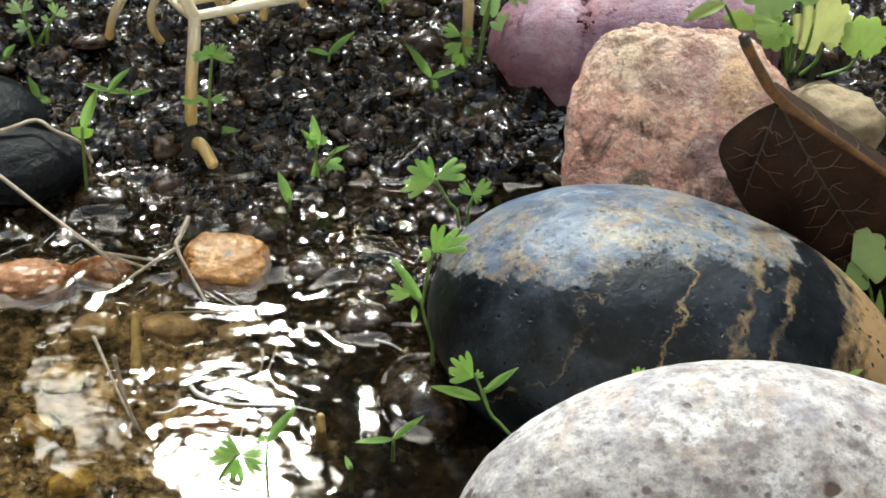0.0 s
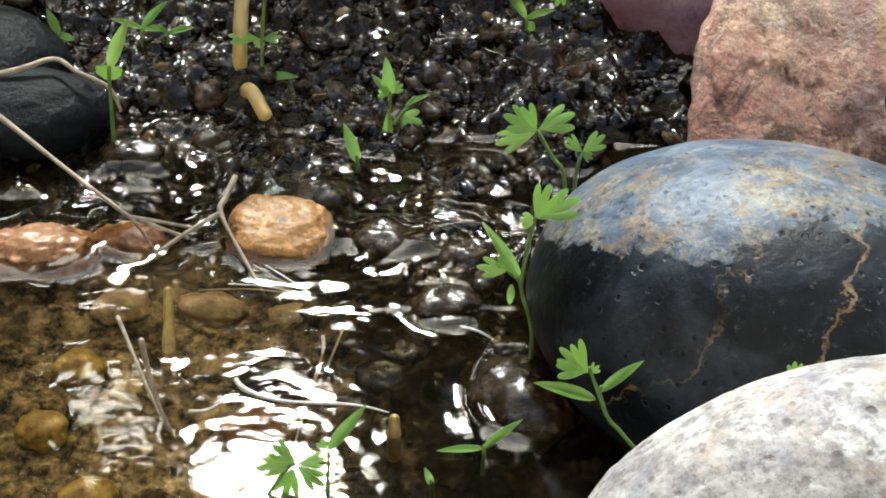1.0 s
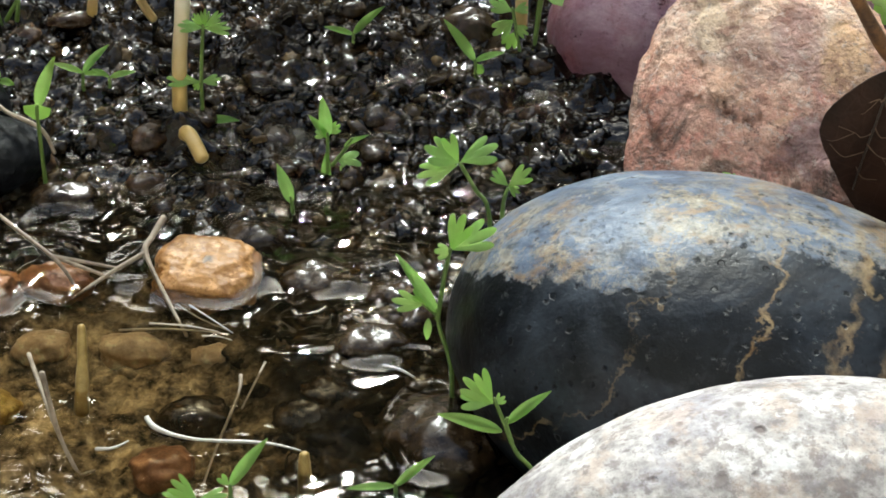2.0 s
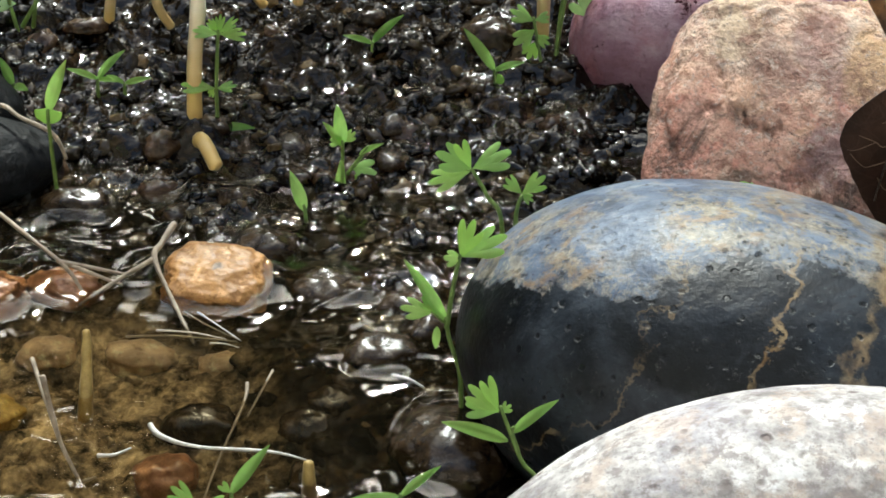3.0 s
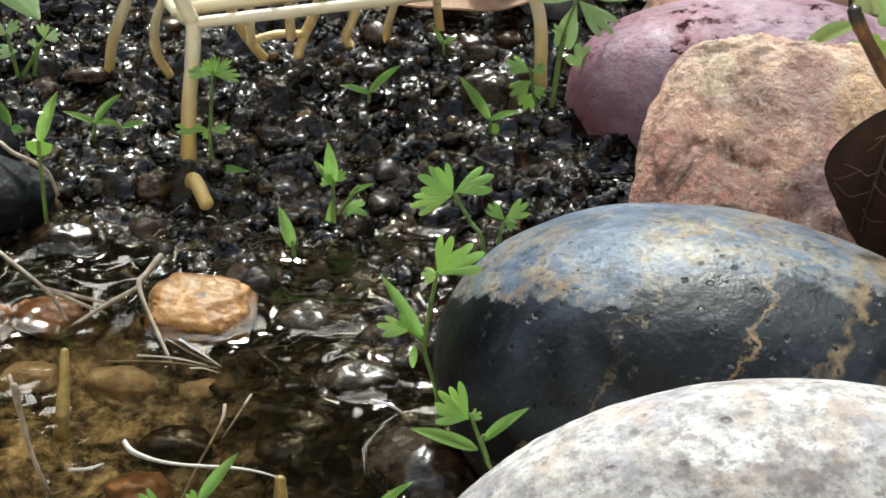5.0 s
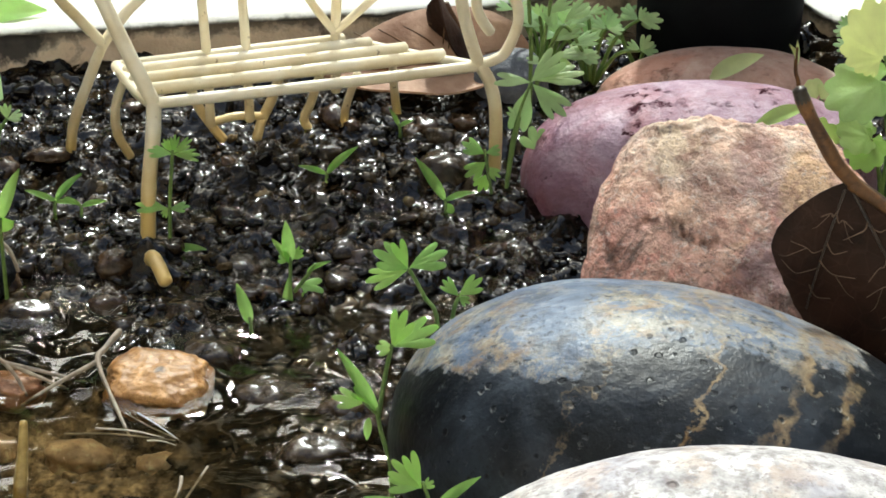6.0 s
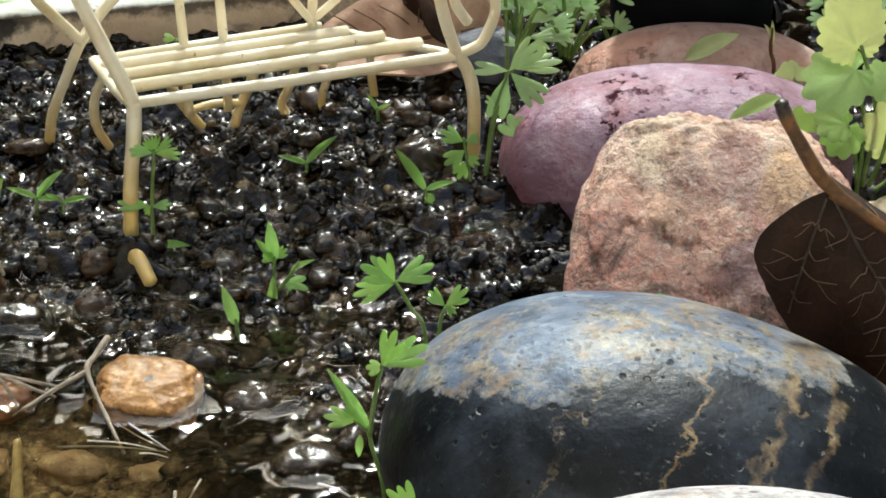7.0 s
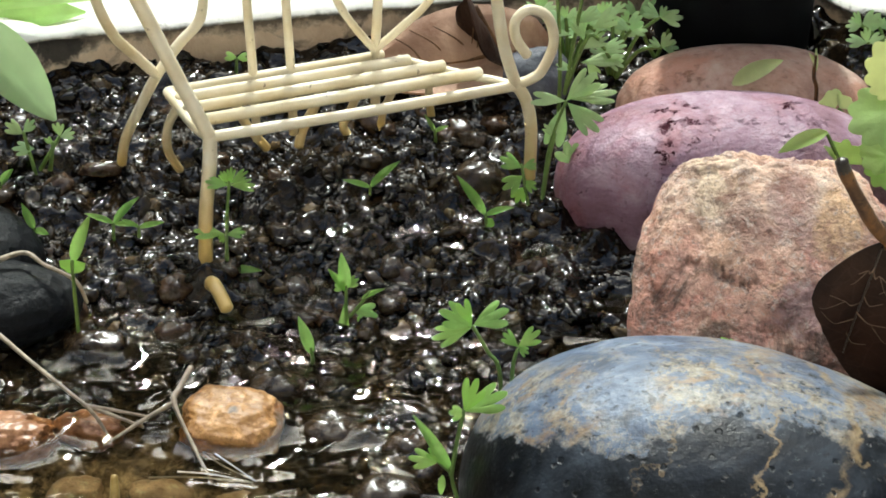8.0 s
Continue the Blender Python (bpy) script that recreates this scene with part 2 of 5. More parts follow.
def make_pink_rock():
    m = Mat("pink_granite", rough=0.7)
    z = m.axis(2)
    layers = m.mapped(m.co, (0.8, 1, 1.7), (0, 8, 0))
    col = m.ramp(m.noise(0.75, 9, 0.66, 0.8, layers), (0.3, (0.5, 0.19, 0.12)), (0.42, (0.88, 0.4, 0.29)), (0.54, (0.97, 0.54, 0.4)), (0.68, (0.99, 0.72, 0.53)))
    col = m.mix(m.ramp(m.noise(1.3, 8, 0.65, 0.9, layers), (0.53, 0), (0.58, 0.8)), col, (0.95, 0.4, 0.3))
    col = m.mix(m.ramp(m.noise(0.9, 8, 0.68, 0.7), (0.58, 0), (0.66, 0.5)), col, (0.97, 0.64, 0.34))
    col = m.mix(m.ramp(m.noise(1.1, 9, 0.72, 1.0, layers), (0.57, 0), (0.66, 0.7)), col, (0.55, 0.33, 0.29))
    # pale crown: the sunlit top edge is put into the colour
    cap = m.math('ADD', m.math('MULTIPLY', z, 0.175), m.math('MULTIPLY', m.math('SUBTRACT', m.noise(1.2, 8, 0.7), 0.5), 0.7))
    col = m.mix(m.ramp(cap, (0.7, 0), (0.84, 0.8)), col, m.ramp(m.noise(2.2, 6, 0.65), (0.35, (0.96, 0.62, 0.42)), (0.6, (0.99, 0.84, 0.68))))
    for px, pz, wide, colour in ((-0.67, 4.7, 0.42, (0.98, 0.78, 0.55)), (-0.35, 4.47, 0.34, (0.46, 0.28, 0.22)), (0.35, 4.5, 0.45, (0.55, 0.34, 0.3)), (-0.62, 4.22, 0.32, (0.98, 0.62, 0.43)),
                                 (0.95, 4.4, 0.42, (0.95, 0.62, 0.34)), (-1.15, 4.05, 0.3, (0.97, 0.55, 0.43)), (-0.25, 3.53, 0.3, (0.98, 0.5, 0.4)), (0.4, 3.75, 0.45, (0.6, 0.38, 0.38)), (-0.75, 3.5, 0.26, (0.05, 0.035, 0.015))):
        col = m.patch(col, px, pz, wide, colour)
    # dark grains and pale crystals
    col = m.mix(m.ramp(m.noise(3.6, 10, 0.8), (0.5, 0), (0.58, 0.7)), col, (0.42, 0.2, 0.14))
    col = m.mix(m.ramp(m.noise(5.5, 8, 0.78, 0.4, m.mapped(m.co, (1, 1, 1), (40, 10, 0))), (0.57, 0), (0.64, 0.55)), col, (0.26, 0.13, 0.09))
    col = m.mix(m.ramp(m.noise(8, 7, 0.74), (0.54, 0), (0.61, 0.6)), col, (0.98, 0.82, 0.72))
    col = m.mix(m.ramp(m.noise(16, 4, 0.65), (0.6, 0), (0.68, 0.6)), col, (0.3, 0.17, 0.13))
    # soil rubbed into the foot
    dirt = m.math('ADD', m.math('MULTIPLY', z, 0.175), m.math('MULTIPLY', m.math('SUBTRACT', m.noise(1.1, 9, 0.75, 0.6), 0.5), 1.1))
    col = m.mix(m.ramp(dirt, (0.52, 0.92), (0.64, 0)), col, m.ramp(m.noise(4, 6, 0.7), (0.35, (0.04, 0.025, 0.015)), (0.65, (0.2, 0.11, 0.075))))
    warp = m.node("ShaderNodeVectorMath")
    warp.operation = 'ADD'
    m.link(m.mapped(m.co, (0.8, 1, 1.6)), warp.inputs[0])
    tone = m.node("ShaderNodeTexNoise")
    tone.inputs["Scale"].default_value, tone.inputs["Detail"].default_value, tone.inputs["Roughness"].default_value = 1.6, 8.0, 0.7
    m.link(m.co, tone.inputs["Vector"])
    m.link(tone.outputs["Color"], warp.inputs[1])
    net = m.cells(1.2, 'DISTANCE_TO_EDGE', warp.outputs[0])
    line = m.mix(1.0, m.ramp(net, (0.0, 0.75), (0.014, 0)), m.ramp(m.noise(0.9, 6, 0.7), (0.5, 0), (0.56, 1)), 'MULTIPLY')
    col = m.mix(line, col, (0.09, 0.05, 0.04))
    # face multiplied darker than the painted sunlit crown
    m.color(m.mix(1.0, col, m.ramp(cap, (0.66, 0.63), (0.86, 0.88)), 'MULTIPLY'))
    m.bump(m.mix(line, m.mix(0.45, m.noise(2.4, 8, 0.7), m.noise(9, 5, 0.65)), (0, 0, 0)), 0.8, 0.3)
    return m.m


def make_plain_stone(name, dark, mid, light, rough=0.6, scale=1.4, pits=0.3, spec=0.5):
    m = Mat(name, rough=rough, spec=spec)
    col = m.ramp(m.noise(scale, 8, 0.65, 0.4), (0.28, dark), (0.5, mid), (0.72, light))
    hole = m.ramp(m.noise(5.5, 6, 0.7), (0.4, 1), (0.46, 0))
    area = m.ramp(m.noise(0.8, 4, 0.6), (0.54, 0.0), (0.62, pits))
    blush = m.ramp(m.noise(0.7, 5, 0.6, 0.5), (0.5, 0), (0.64, 0.6))
    col = m.mix(blush, col, [min(1, dark[0] * 1.9), dark[1] * 1.5, dark[2] * 1.3])
    hole = m.mix(1.0, hole, area, 'MULTIPLY')
    specks = m.ramp(m.noise(scale * 6, 6, 0.75), (0.56, 0), (0.66, 0.5))
    col = m.mix(specks, col, [c * 0.6 for c in dark])
    m.color(m.mix(hole, col, [c * 0.3 for c in dark]))
    m.rough(m.ramp(m.noise(scale * 3, 4), (0.3, max(0.06, rough - 0.12)), (0.7, rough + 0.1)))
    m.link(m.ramp(hole, (0.0, spec), (0.6, 0.0)), m.b.inputs["Specular IOR Level"])
    m.bump(m.mix(hole, m.mix(0.5, m.noise(scale * 5, 6, 0.65), m.noise(scale * 0.9, 4)), (0, 0, 0)), 0.8, 0.12)
    return m.m


def make_pebble(name, dark, light, rough, eye=None):
    m = Mat(name, rough=rough)
    tone = m.ramp(m.noise(3.5, 8, 0.7, 0.5), (0.34, dark), (0.64, light))
    tone = m.mix(m.ramp(m.noise(7, 5, 0.65), (0.55, 0), (0.66, 0.6)), tone, [min(0.9, c * 1.5 + 0.05) for c in light])
    tone = m.mix(m.ramp(m.noise(13, 5, 0.65), (0.55, 0), (0.7, 0.65)), tone, [c * 0.4 for c in dark])
    if eye:
        away = m.node("ShaderNodeVectorMath")
        away.operation = 'DISTANCE'
        m.link(m.co, away.inputs[0])
        away.inputs[1].default_value = eye
        ring = m.math('ADD', away.outputs["Value"], m.math('MULTIPLY', m.math('SUBTRACT', m.noise(9, 4), 0.5), 0.1))
        tone = m.mix(m.ramp(ring, (0.06, 0.9), (0.1, 0)), tone, [c * 0.15 for c in dark])
    m.color(tone)
    m.b.inputs["Specular IOR Level"].default_value = 0.3
    m.bump(m.mix(0.5, m.noise(12, 5, 0.6), m.noise(4, 4)), 0.35, 0.05)
    return m.m


def make_wet(name, stops, rough=0.13, per_island=True):
    m = Mat(name, rough=rough)
    if per_island:
        tone = m.ramp(m.island(), *stops)
    else:
        tone = m.ramp(m.noise(3.0, 7, 0.68, 0.4), *stops)
    # ochre silt on the pond's floor, thick on one side
    under = m.ramp(m.math('MULTIPLY', m.math('ADD', m.axis(2), 0.5), 3.0), (0.2, 1), (0.9, 0))
    spread = m.math('ADD', m.math('MULTIPLY', m.math('SUBTRACT', 1.3, m.axis(0)), 0.35), m.math('SUBTRACT', m.noise(0.8, 5, 0.6), 0.35))
    silt = m.mix(1.0, under, m.ramp(spread, (0.1, 0), (0.6, 0.85)), 'MULTIPLY')
    silt = m.mix(1.0, silt, m.ramp(m.noise(2.0, 7, 0.7, 0.6), (0.38, 0.35), (0.52, 1)), 'MULTIPLY')
    tone = m.mix(silt, tone, m.ramp(m.noise(3.5, 7, 0.7), (0.38, (0.03, 0.023, 0.012)), (0.48, (0.28, 0.2, 0.1)), (0.64, (0.7, 0.53, 0.29))))
    grime = m.ramp(m.noise(9, 6, 0.65), (0.3, 0.45), (0.7, 1.2))
    m.color(m.mix(1.0, tone, grime, 'MULTIPLY'))
    m.rough(m.ramp(m.noise(5, 4), (0.3, rough * 0.6), (0.7, rough * 1.5)))
    # no gloss of its own below the water
    over = m.math('MULTIPLY', m.math('ADD', m.axis(2), 0.12), 14.0)
    m.link(m.ramp(over, (0.0, 0.02), (1.0, 0.3)), m.b.inputs["Specular IOR Level"])
    m.bump(m.mix(0.35, m.noise(9, 2, 0.5), m.noise(4.5, 2)), 0.4, 0.06)
    return m.m


def make_leaf(name, base, glow, vein=0.25, rough=0.42, scale=3.0):
    m = Mat(name, rough=rough)
    tone = m.ramp(m.noise(scale, 5, 0.6), (0.3, [c * 0.72 for c in base]), (0.7, [c * 1.25 for c in base]))
    tone = m.mix(m.ramp(m.random(), (0.0, 0.0), (1.0, 0.3)), tone, [base[0] * 1.7, base[1] * 1.25, base[2]])
    m.color(tone)
    m.bump(m.noise(22, 4), vein, 0.02)
    through_light = m.node("ShaderNodeBsdfTranslucent")
    m.link(m.mix(0.35, glow, tone), through_light.inputs["Color"])
    blend = m.node("ShaderNodeMixShader")
    blend.inputs[0].default_value = 0.55
    m.link(m.b.outputs[0], blend.inputs[1])
    m.link(through_light.outputs[0], blend.inputs[2])
    m.link(blend.outputs[0], m.t.nodes["Material Output"].inputs["Surface"])
    return m.m


def make_dry_leaf(name, dark, light, thin=0.1, lines=0.45):
    m = Mat(name, rough=0.65, spec=0.25)
    tone = m.ramp(m.noise(1.6, 7, 0.65, 0.5), (0.3, dark), (0.72, light))
    net = m.cells(4.2, 'DISTANCE_TO_EDGE', m.mapped(m.co, (1, 1, 1)))
    net = m.math('ADD', net, m.math('MULTIPLY', m.math('SUBTRACT', m.noise(4, 3), 0.5), 0.05))
    line = m.ramp(net, (0.0, lines), (0.025, lines * 0.5), (0.05, 0))
    m.color(m.mix(line, tone, [min(1, c * 2.6 + 0.03) for c in light]))
    m.bump(m.mix(line, m.noise(10, 5), (1, 1, 1)), 0.6, 0.03)
    if thin:
        glow = m.node("ShaderNodeBsdfTranslucent")
        m.link(tone, glow.inputs["Color"])
        blend = m.node("ShaderNodeMixShader")
        blend.inputs[0].default_value = thin
        m.link(m.b.outputs[0], blend.inputs[1])
        m.link(glow.outputs[0], blend.inputs[2])
        m.link(blend.outputs[0], m.t.nodes["Material Output"].inputs["Surface"])
    return m.m


def make_streaky(name, dark, light, rough=0.6, scale=4.0, bump=0.4):
    m = Mat(name, rough=rough)
    tone = m.ramp(m.noise(scale, 6, 0.65, 0.6), (0.3, dark), (0.7, light))
    spots = m.ramp(m.noise(scale * 4, 4, 0.6), (0.62, 0), (0.72, 0.7))
    m.color(m.mix(spots, tone, [c * 0.5 for c in dark]))
    m.bump(m.noise(scale * 4, 5), bump, 0.03)
    return m.m


def make_paint():
    m = Mat("cream_paint", rough=0.38)
    tone = m.ramp(m.noise(1.4, 5, 0.6), (0.3, (0.76, 0.63, 0.38)), (0.5, (0.89, 0.79, 0.57)), (0.7, (0.95, 0.88, 0.71)))
    # deeper ochre towards the ground
    low = m.ramp(m.math('ADD', m.math('MULTIPLY', m.axis(2), 0.4), m.math('MULTIPLY', m.noise(2, 4), 0.5)), (0.35, 0.85), (0.9, 0))
    tone = m.mix(low, tone, (0.68, 0.45, 0.1))
    chips = m.ramp(m.noise(7, 5, 0.65), (0.66, 0), (0.7, 0.8))
    m.color(m.mix(chips, tone, (0.2, 0.12, 0.05)))
    m.bump(m.noise(10, 4), 0.25, 0.03)
    return m.m


def make_rim():
    m = Mat("weathered_plaster", rough=0.85)
    tone = m.ramp(m.noise(0.7, 7, 0.65, 0.4), (0.3, (0.5, 0.37, 0.26)), (0.5, (0.7, 0.56, 0.43)), (0.7, (0.84, 0.73, 0.6)))
    stain = m.ramp(m.noise(1.2, 6, 0.65, 0.8), (0.53, 0), (0.66, 0.85))
    tone = m.mix(stain, tone, (0.1, 0.075, 0.06))
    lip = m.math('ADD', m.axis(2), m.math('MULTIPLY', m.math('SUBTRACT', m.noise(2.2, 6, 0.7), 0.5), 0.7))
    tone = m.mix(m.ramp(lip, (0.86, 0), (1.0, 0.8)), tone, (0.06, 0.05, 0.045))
    tone = m.patch(tone, -3.05, 0.95, 0.5, (0.03, 0.028, 0.028), 0.95)
    m.color(tone)
    m.bump(m.mix(0.5, m.noise(3, 6), m.noise(12, 5)), 0.6, 0.08)
    return m.m


def make_paving():
    m = Mat("pale_concrete", rough=0.85)
    tone = m.ramp(m.noise(0.16, 8, 0.65), (0.3, (0.48, 0.46, 0.4)), (0.6, (0.66, 0.64, 0.58)), (0.8, (0.74, 0.72, 0.66)))
    m.color(m.mix(m.ramp(m.noise(3, 6, 0.7), (0.55, 0), (0.75, 0.4)), tone, (0.3, 0.27, 0.22)))
    m.bump(m.noise(4, 7), 0.4, 0.08)
    return m.m


def make_coping():
    m = Mat("bleached_coping", rough=0.8)
    tone = m.ramp(m.noise(0.8, 7, 0.65), (0.3, (0.74, 0.72, 0.64)), (0.6, (0.88, 0.87, 0.83)))
    dirt = m.ramp(m.noise(1.6, 6, 0.7, 0.6), (0.6, 0), (0.72, 0.8))
    tone = m.mix(dirt, tone, (0.12, 0.1, 0.08))
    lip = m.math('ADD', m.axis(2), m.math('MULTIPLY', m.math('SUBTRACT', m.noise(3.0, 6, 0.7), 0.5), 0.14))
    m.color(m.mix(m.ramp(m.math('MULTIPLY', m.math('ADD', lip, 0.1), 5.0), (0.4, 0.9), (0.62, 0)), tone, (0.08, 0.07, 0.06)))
    m.bump(m.noise(6, 6), 0.5, 0.05)
    return m.m


def make_water():
    m = Mat("pond_water")
    waves = m.mapped(m.co, (0.7, 1.0, 1))
    swell = m.noise(0.55, 1.5, 0.4, 2.2, waves)
    fine = m.noise(1.9, 1.5, 0.45, 2.6, waves)
    lines = m.noise(1.0, 3.0, 0.5, 1.2, m.mapped(m.co, (0.8, 6.0, 1), (0, 0, 8)))
    calm = m.ramp(m.noise(0.6, 2.0), (0.5, 0), (0.6, 1))
    height = m.mix(0.26, swell, fine)
    height = m.mix(1.0, height, m.mix(1.0, m.mix(1.0, lines, calm, 'MULTIPLY'), 0.12, 'MULTIPLY'), 'ADD')
    n = m.node("ShaderNodeBump")
    n.inputs["Strength"].default_value = 1.0
    n.inputs["Distance"].default_value = 0.0095 * CM
    m.link(height, n.inputs["Height"])
    gloss = m.node("ShaderNodeBsdfGlossy")
    gloss.inputs["Roughness"].default_value = 0.02
    clear = m.node("ShaderNodeBsdfTransparent")
    clear.inputs["Color"].default_value = (0.95, 0.88, 0.72, 1)
    edge = m.node("ShaderNodeFresnel")
    edge.inputs["IOR"].default_value = 1.42
    m.link(n.outputs[0], gloss.inputs["Normal"])
    m.link(n.outputs[0], edge.inputs["Normal"])
    murk = m.node("ShaderNodeBsdfDiffuse")
    murk.inputs["Color"].default_value = (0.07, 0.055, 0.03, 1)
    body = m.node("ShaderNodeMixShader")
    body.inputs[0].default_value = 0.05
    m.link(clear.outputs[0], body.inputs[1])
    m.link(murk.outputs[0], body.inputs[2])
    blend = m.node("ShaderNodeMixShader")
    m.link(edge.outputs[0], blend.inputs[0])
    m.link(body.outputs[0], blend.inputs[1])
    m.link(gloss.outputs[0], blend.inputs[2])
    m.link(blend.outputs[0], m.t.nodes["Material Output"].inputs["Surface"])
    return m.m


WET_STOPS = ((0.0, (0.003, 0.0022, 0.0016)), (0.4, (0.007, 0.006, 0.0042)), (0.75, (0.018, 0.0137, 0.0088)), (0.93, (0.052, 0.037, 0.02)), (1.0, (0.12, 0.085, 0.045)))
SOIL_STOPS = ((0.3, (0.004, 0.003, 0.002)), (0.52, (0.012, 0.008, 0.0045)), (0.72, (0.05, 0.03, 0.012)))
GREY = make_grey_stone()
WHITE = make_white_stone()
PINK = make_pink_rock()
PURPLE = make_plain_stone("purple_stone_skin", (0.17, 0.06, 0.08), (0.32, 0.18, 0.25), (0.55, 0.42, 0.5), 0.5, 1.2, 1.0)
BROWN = make_plain_stone("red_brown_stone_skin", (0.27, 0.13, 0.09), (0.5, 0.3, 0.22), (0.66, 0.49, 0.4), 0.55, 1.4, 0.5)
BLACK_STONE = make_plain_stone("black_stone_skin", (0.002, 0.0025, 0.0035), (0.004, 0.005, 0.007), (0.009, 0.011, 0.015), 0.45, 1.6, 0.1, 0.2)
TAN_STONE = make_plain_stone("tan_stone_skin", (0.24, 0.17, 0.1), (0.42, 0.33, 0.2), (0.55, 0.46, 0.3), 0.7, 2.2, 0.4)
SLATE = make_plain_stone("slate_stone_skin", (0.05, 0.055, 0.07), (0.1, 0.105, 0.13), (0.2, 0.2, 0.23), 0.5, 1.5, 0.2)
YELLOW_PEBBLE = make_pebble("amber_pebble", (0.22, 0.1, 0.03), (0.48, 0.26, 0.095), 0.45, (0.02, -0.06, 0.52))
ORANGE_PEBBLE = make_pebble("orange_pebble", (0.2, 0.085, 0.04), (0.46, 0.24, 0.12), 0.3)
OCHRE_PEBBLE = make_pebble("ochre_pebble", (0.24, 0.14, 0.03), (0.66, 0.45, 0.11), 0.4)
TAN_PEBBLE = make_pebble("tan_pebble", (0.36, 0.24, 0.12), (0.76, 0.57, 0.33), 0.4)
DARK_PEBBLE = make_pebble("dark_pebble", (0.006, 0.004, 0.003), (0.045, 0.028, 0.013), 0.16)
GRAVEL_PEBBLE = make_pebble("brown_wet_pebble", (0.014, 0.008, 0.005), (0.07, 0.04, 0.02), 0.12)
GRAVEL = make_wet("wet_gravel_grain", WET_STOPS, 0.085)
SOIL = make_wet("wet_soil", SOIL_STOPS, 0.08, False)
WATER = make_water()
PAINT = make_paint()
FOLIAGE = make_leaf("shrub_leaf", (0.014, 0.032, 0.01), (0.02, 0.045, 0.01), 0.2, 0.5, 0.1)
RIM = make_rim()
COPING = make_coping()
PAVING = make_paving()
# pale stucco of the added wall that reflects fill light
FILL_STUCCO = make_streaky("cream_stucco", (0.8, 0.74, 0.66), (0.89, 0.84, 0.76), 0.85, 0.3, 0.6)
SEED_GREEN = make_leaf("seedling_green", (0.38, 0.58, 0.19), (0.62, 0.92, 0.31), 0.3, 0.36)
GREY_GREEN = make_leaf("grey_green_leaf", (0.5, 0.66, 0.38), (0.56, 0.78, 0.4))
LIME = make_leaf("light_green_leaf", (0.55, 0.72, 0.32), (0.68, 0.88, 0.38), 0.5, 0.5, 1.5)
YELLOWISH = make_leaf("pale_yellow_green_leaf", (0.74, 0.82, 0.48), (0.82, 0.9, 0.54), 0.5, 0.5, 1.5)
PALE_GREEN = make_leaf("pale_broad_leaf", (0.52, 0.68, 0.44), (0.66, 0.84, 0.5), 0.2, 0.4, 0.8)
STEM_GREEN = make_streaky("green_stem", (0.09, 0.16, 0.03), (0.2, 0.3, 0.07), 0.45)
DEAD = make_dry_leaf("dark_dry_leaf", (0.012, 0.006, 0.004), (0.055, 0.024, 0.013), 0.1, 0.1)
LEAF_VEIN = make_streaky("pale_leaf_vein", (0.09, 0.055, 0.03), (0.28, 0.18, 0.11), 0.6)
DEAD_PALE = make_dry_leaf("pale_dry_leaf", (0.3, 0.16, 0.1), (0.6, 0.4, 0.28), 0.2, 0.0)
PETIOLE = make_streaky("dry_leaf_stalk", (0.05, 0.022, 0.008), (0.24, 0.11, 0.03), 0.5)
TWIG = make_streaky("bleached_twig", (0.2, 0.15, 0.1), (0.5, 0.42, 0.32), 0.6)
STRAW = make_streaky("pale_straw", (0.4, 0.34, 0.23), (0.68, 0.62, 0.5), 0.5)
WHITE_STRAW = make_streaky("bleached_white_straw", (0.45, 0.42, 0.36), (0.74, 0.71, 0.66), 0.4)
DARK_TWIG = make_streaky("dark_wet_twig", (0.02, 0.015, 0.01), (0.08, 0.055, 0.035), 0.3)
STALK = make_streaky("yellow_water_stalk", (0.24, 0.15, 0.035), (0.58, 0.42, 0.14), 0.4)
PLASTIC = make_streaky("black_plastic", (0.002, 0.002, 0.003), (0.004, 0.005, 0.006), 0.75, 2.0, 0.15)
PLASTIC.node_tree.nodes["Principled BSDF"].inputs["Specular IOR Level"].default_value = 0.12

# ---------------------------------------------------------------- builders


def mesh_of(name, bm, mat, origin=(0, 0, 0), smooth=True):
    """A mesh from a bmesh laid out in centimetres, about its origin."""
    me = bpy.data.meshes.new(name)
    bm.transform(Matrix.Translation(-Vector(origin)))
    bm.transform(Matrix.Scale(CM, 4))
    bm.normal_update()
    if "leaf" in name:
        for e in bm.edges:
            if len(e.link_faces) == 2 and e.calc_face_angle(0.0) > 0.7:
                e.smooth = False
    bm.to_mesh(me)
    bm.free()
    if smooth:
        me.polygons.foreach_set("use_smooth", [True] * len(me.polygons))
    me.materials.append(mat)
    return me


def thing(name, at, label, category, group="", kind=""):
    """An Empty at a thing's base, in centimetres."""
    ob = new(name)
    ob.empty_display_size = 0.005
    ob.location = Vector(at) * CM
    ob["at"] = [float(c) for c in at]
    return tagged(ob, label, category, group, kind)


def part(name, bm, material, parent, label="", smooth=True):
    top = parent if parent.parent is None else parent.parent
    at = list(top["at"])
    ob = new(name, mesh_of(name, bm, material, at, smooth))
    ob.parent = parent
    return tagged(ob, label)


def single(name, bm, material, at, label, category, group="", kind="", smooth=True):
    ob = new(name, mesh_of(name, bm, material, at, smooth))
    ob.location = Vector(at) * CM
    return tagged(ob, label, category, group, kind)


def turn(yaw=0, tx=0, ty=0):
    return Matrix.Rotation(radians(yaw), 4, 'Z') @ Matrix.Rotation(radians(ty), 4, 'Y') @ Matrix.Rotation(radians(tx), 4, 'X')


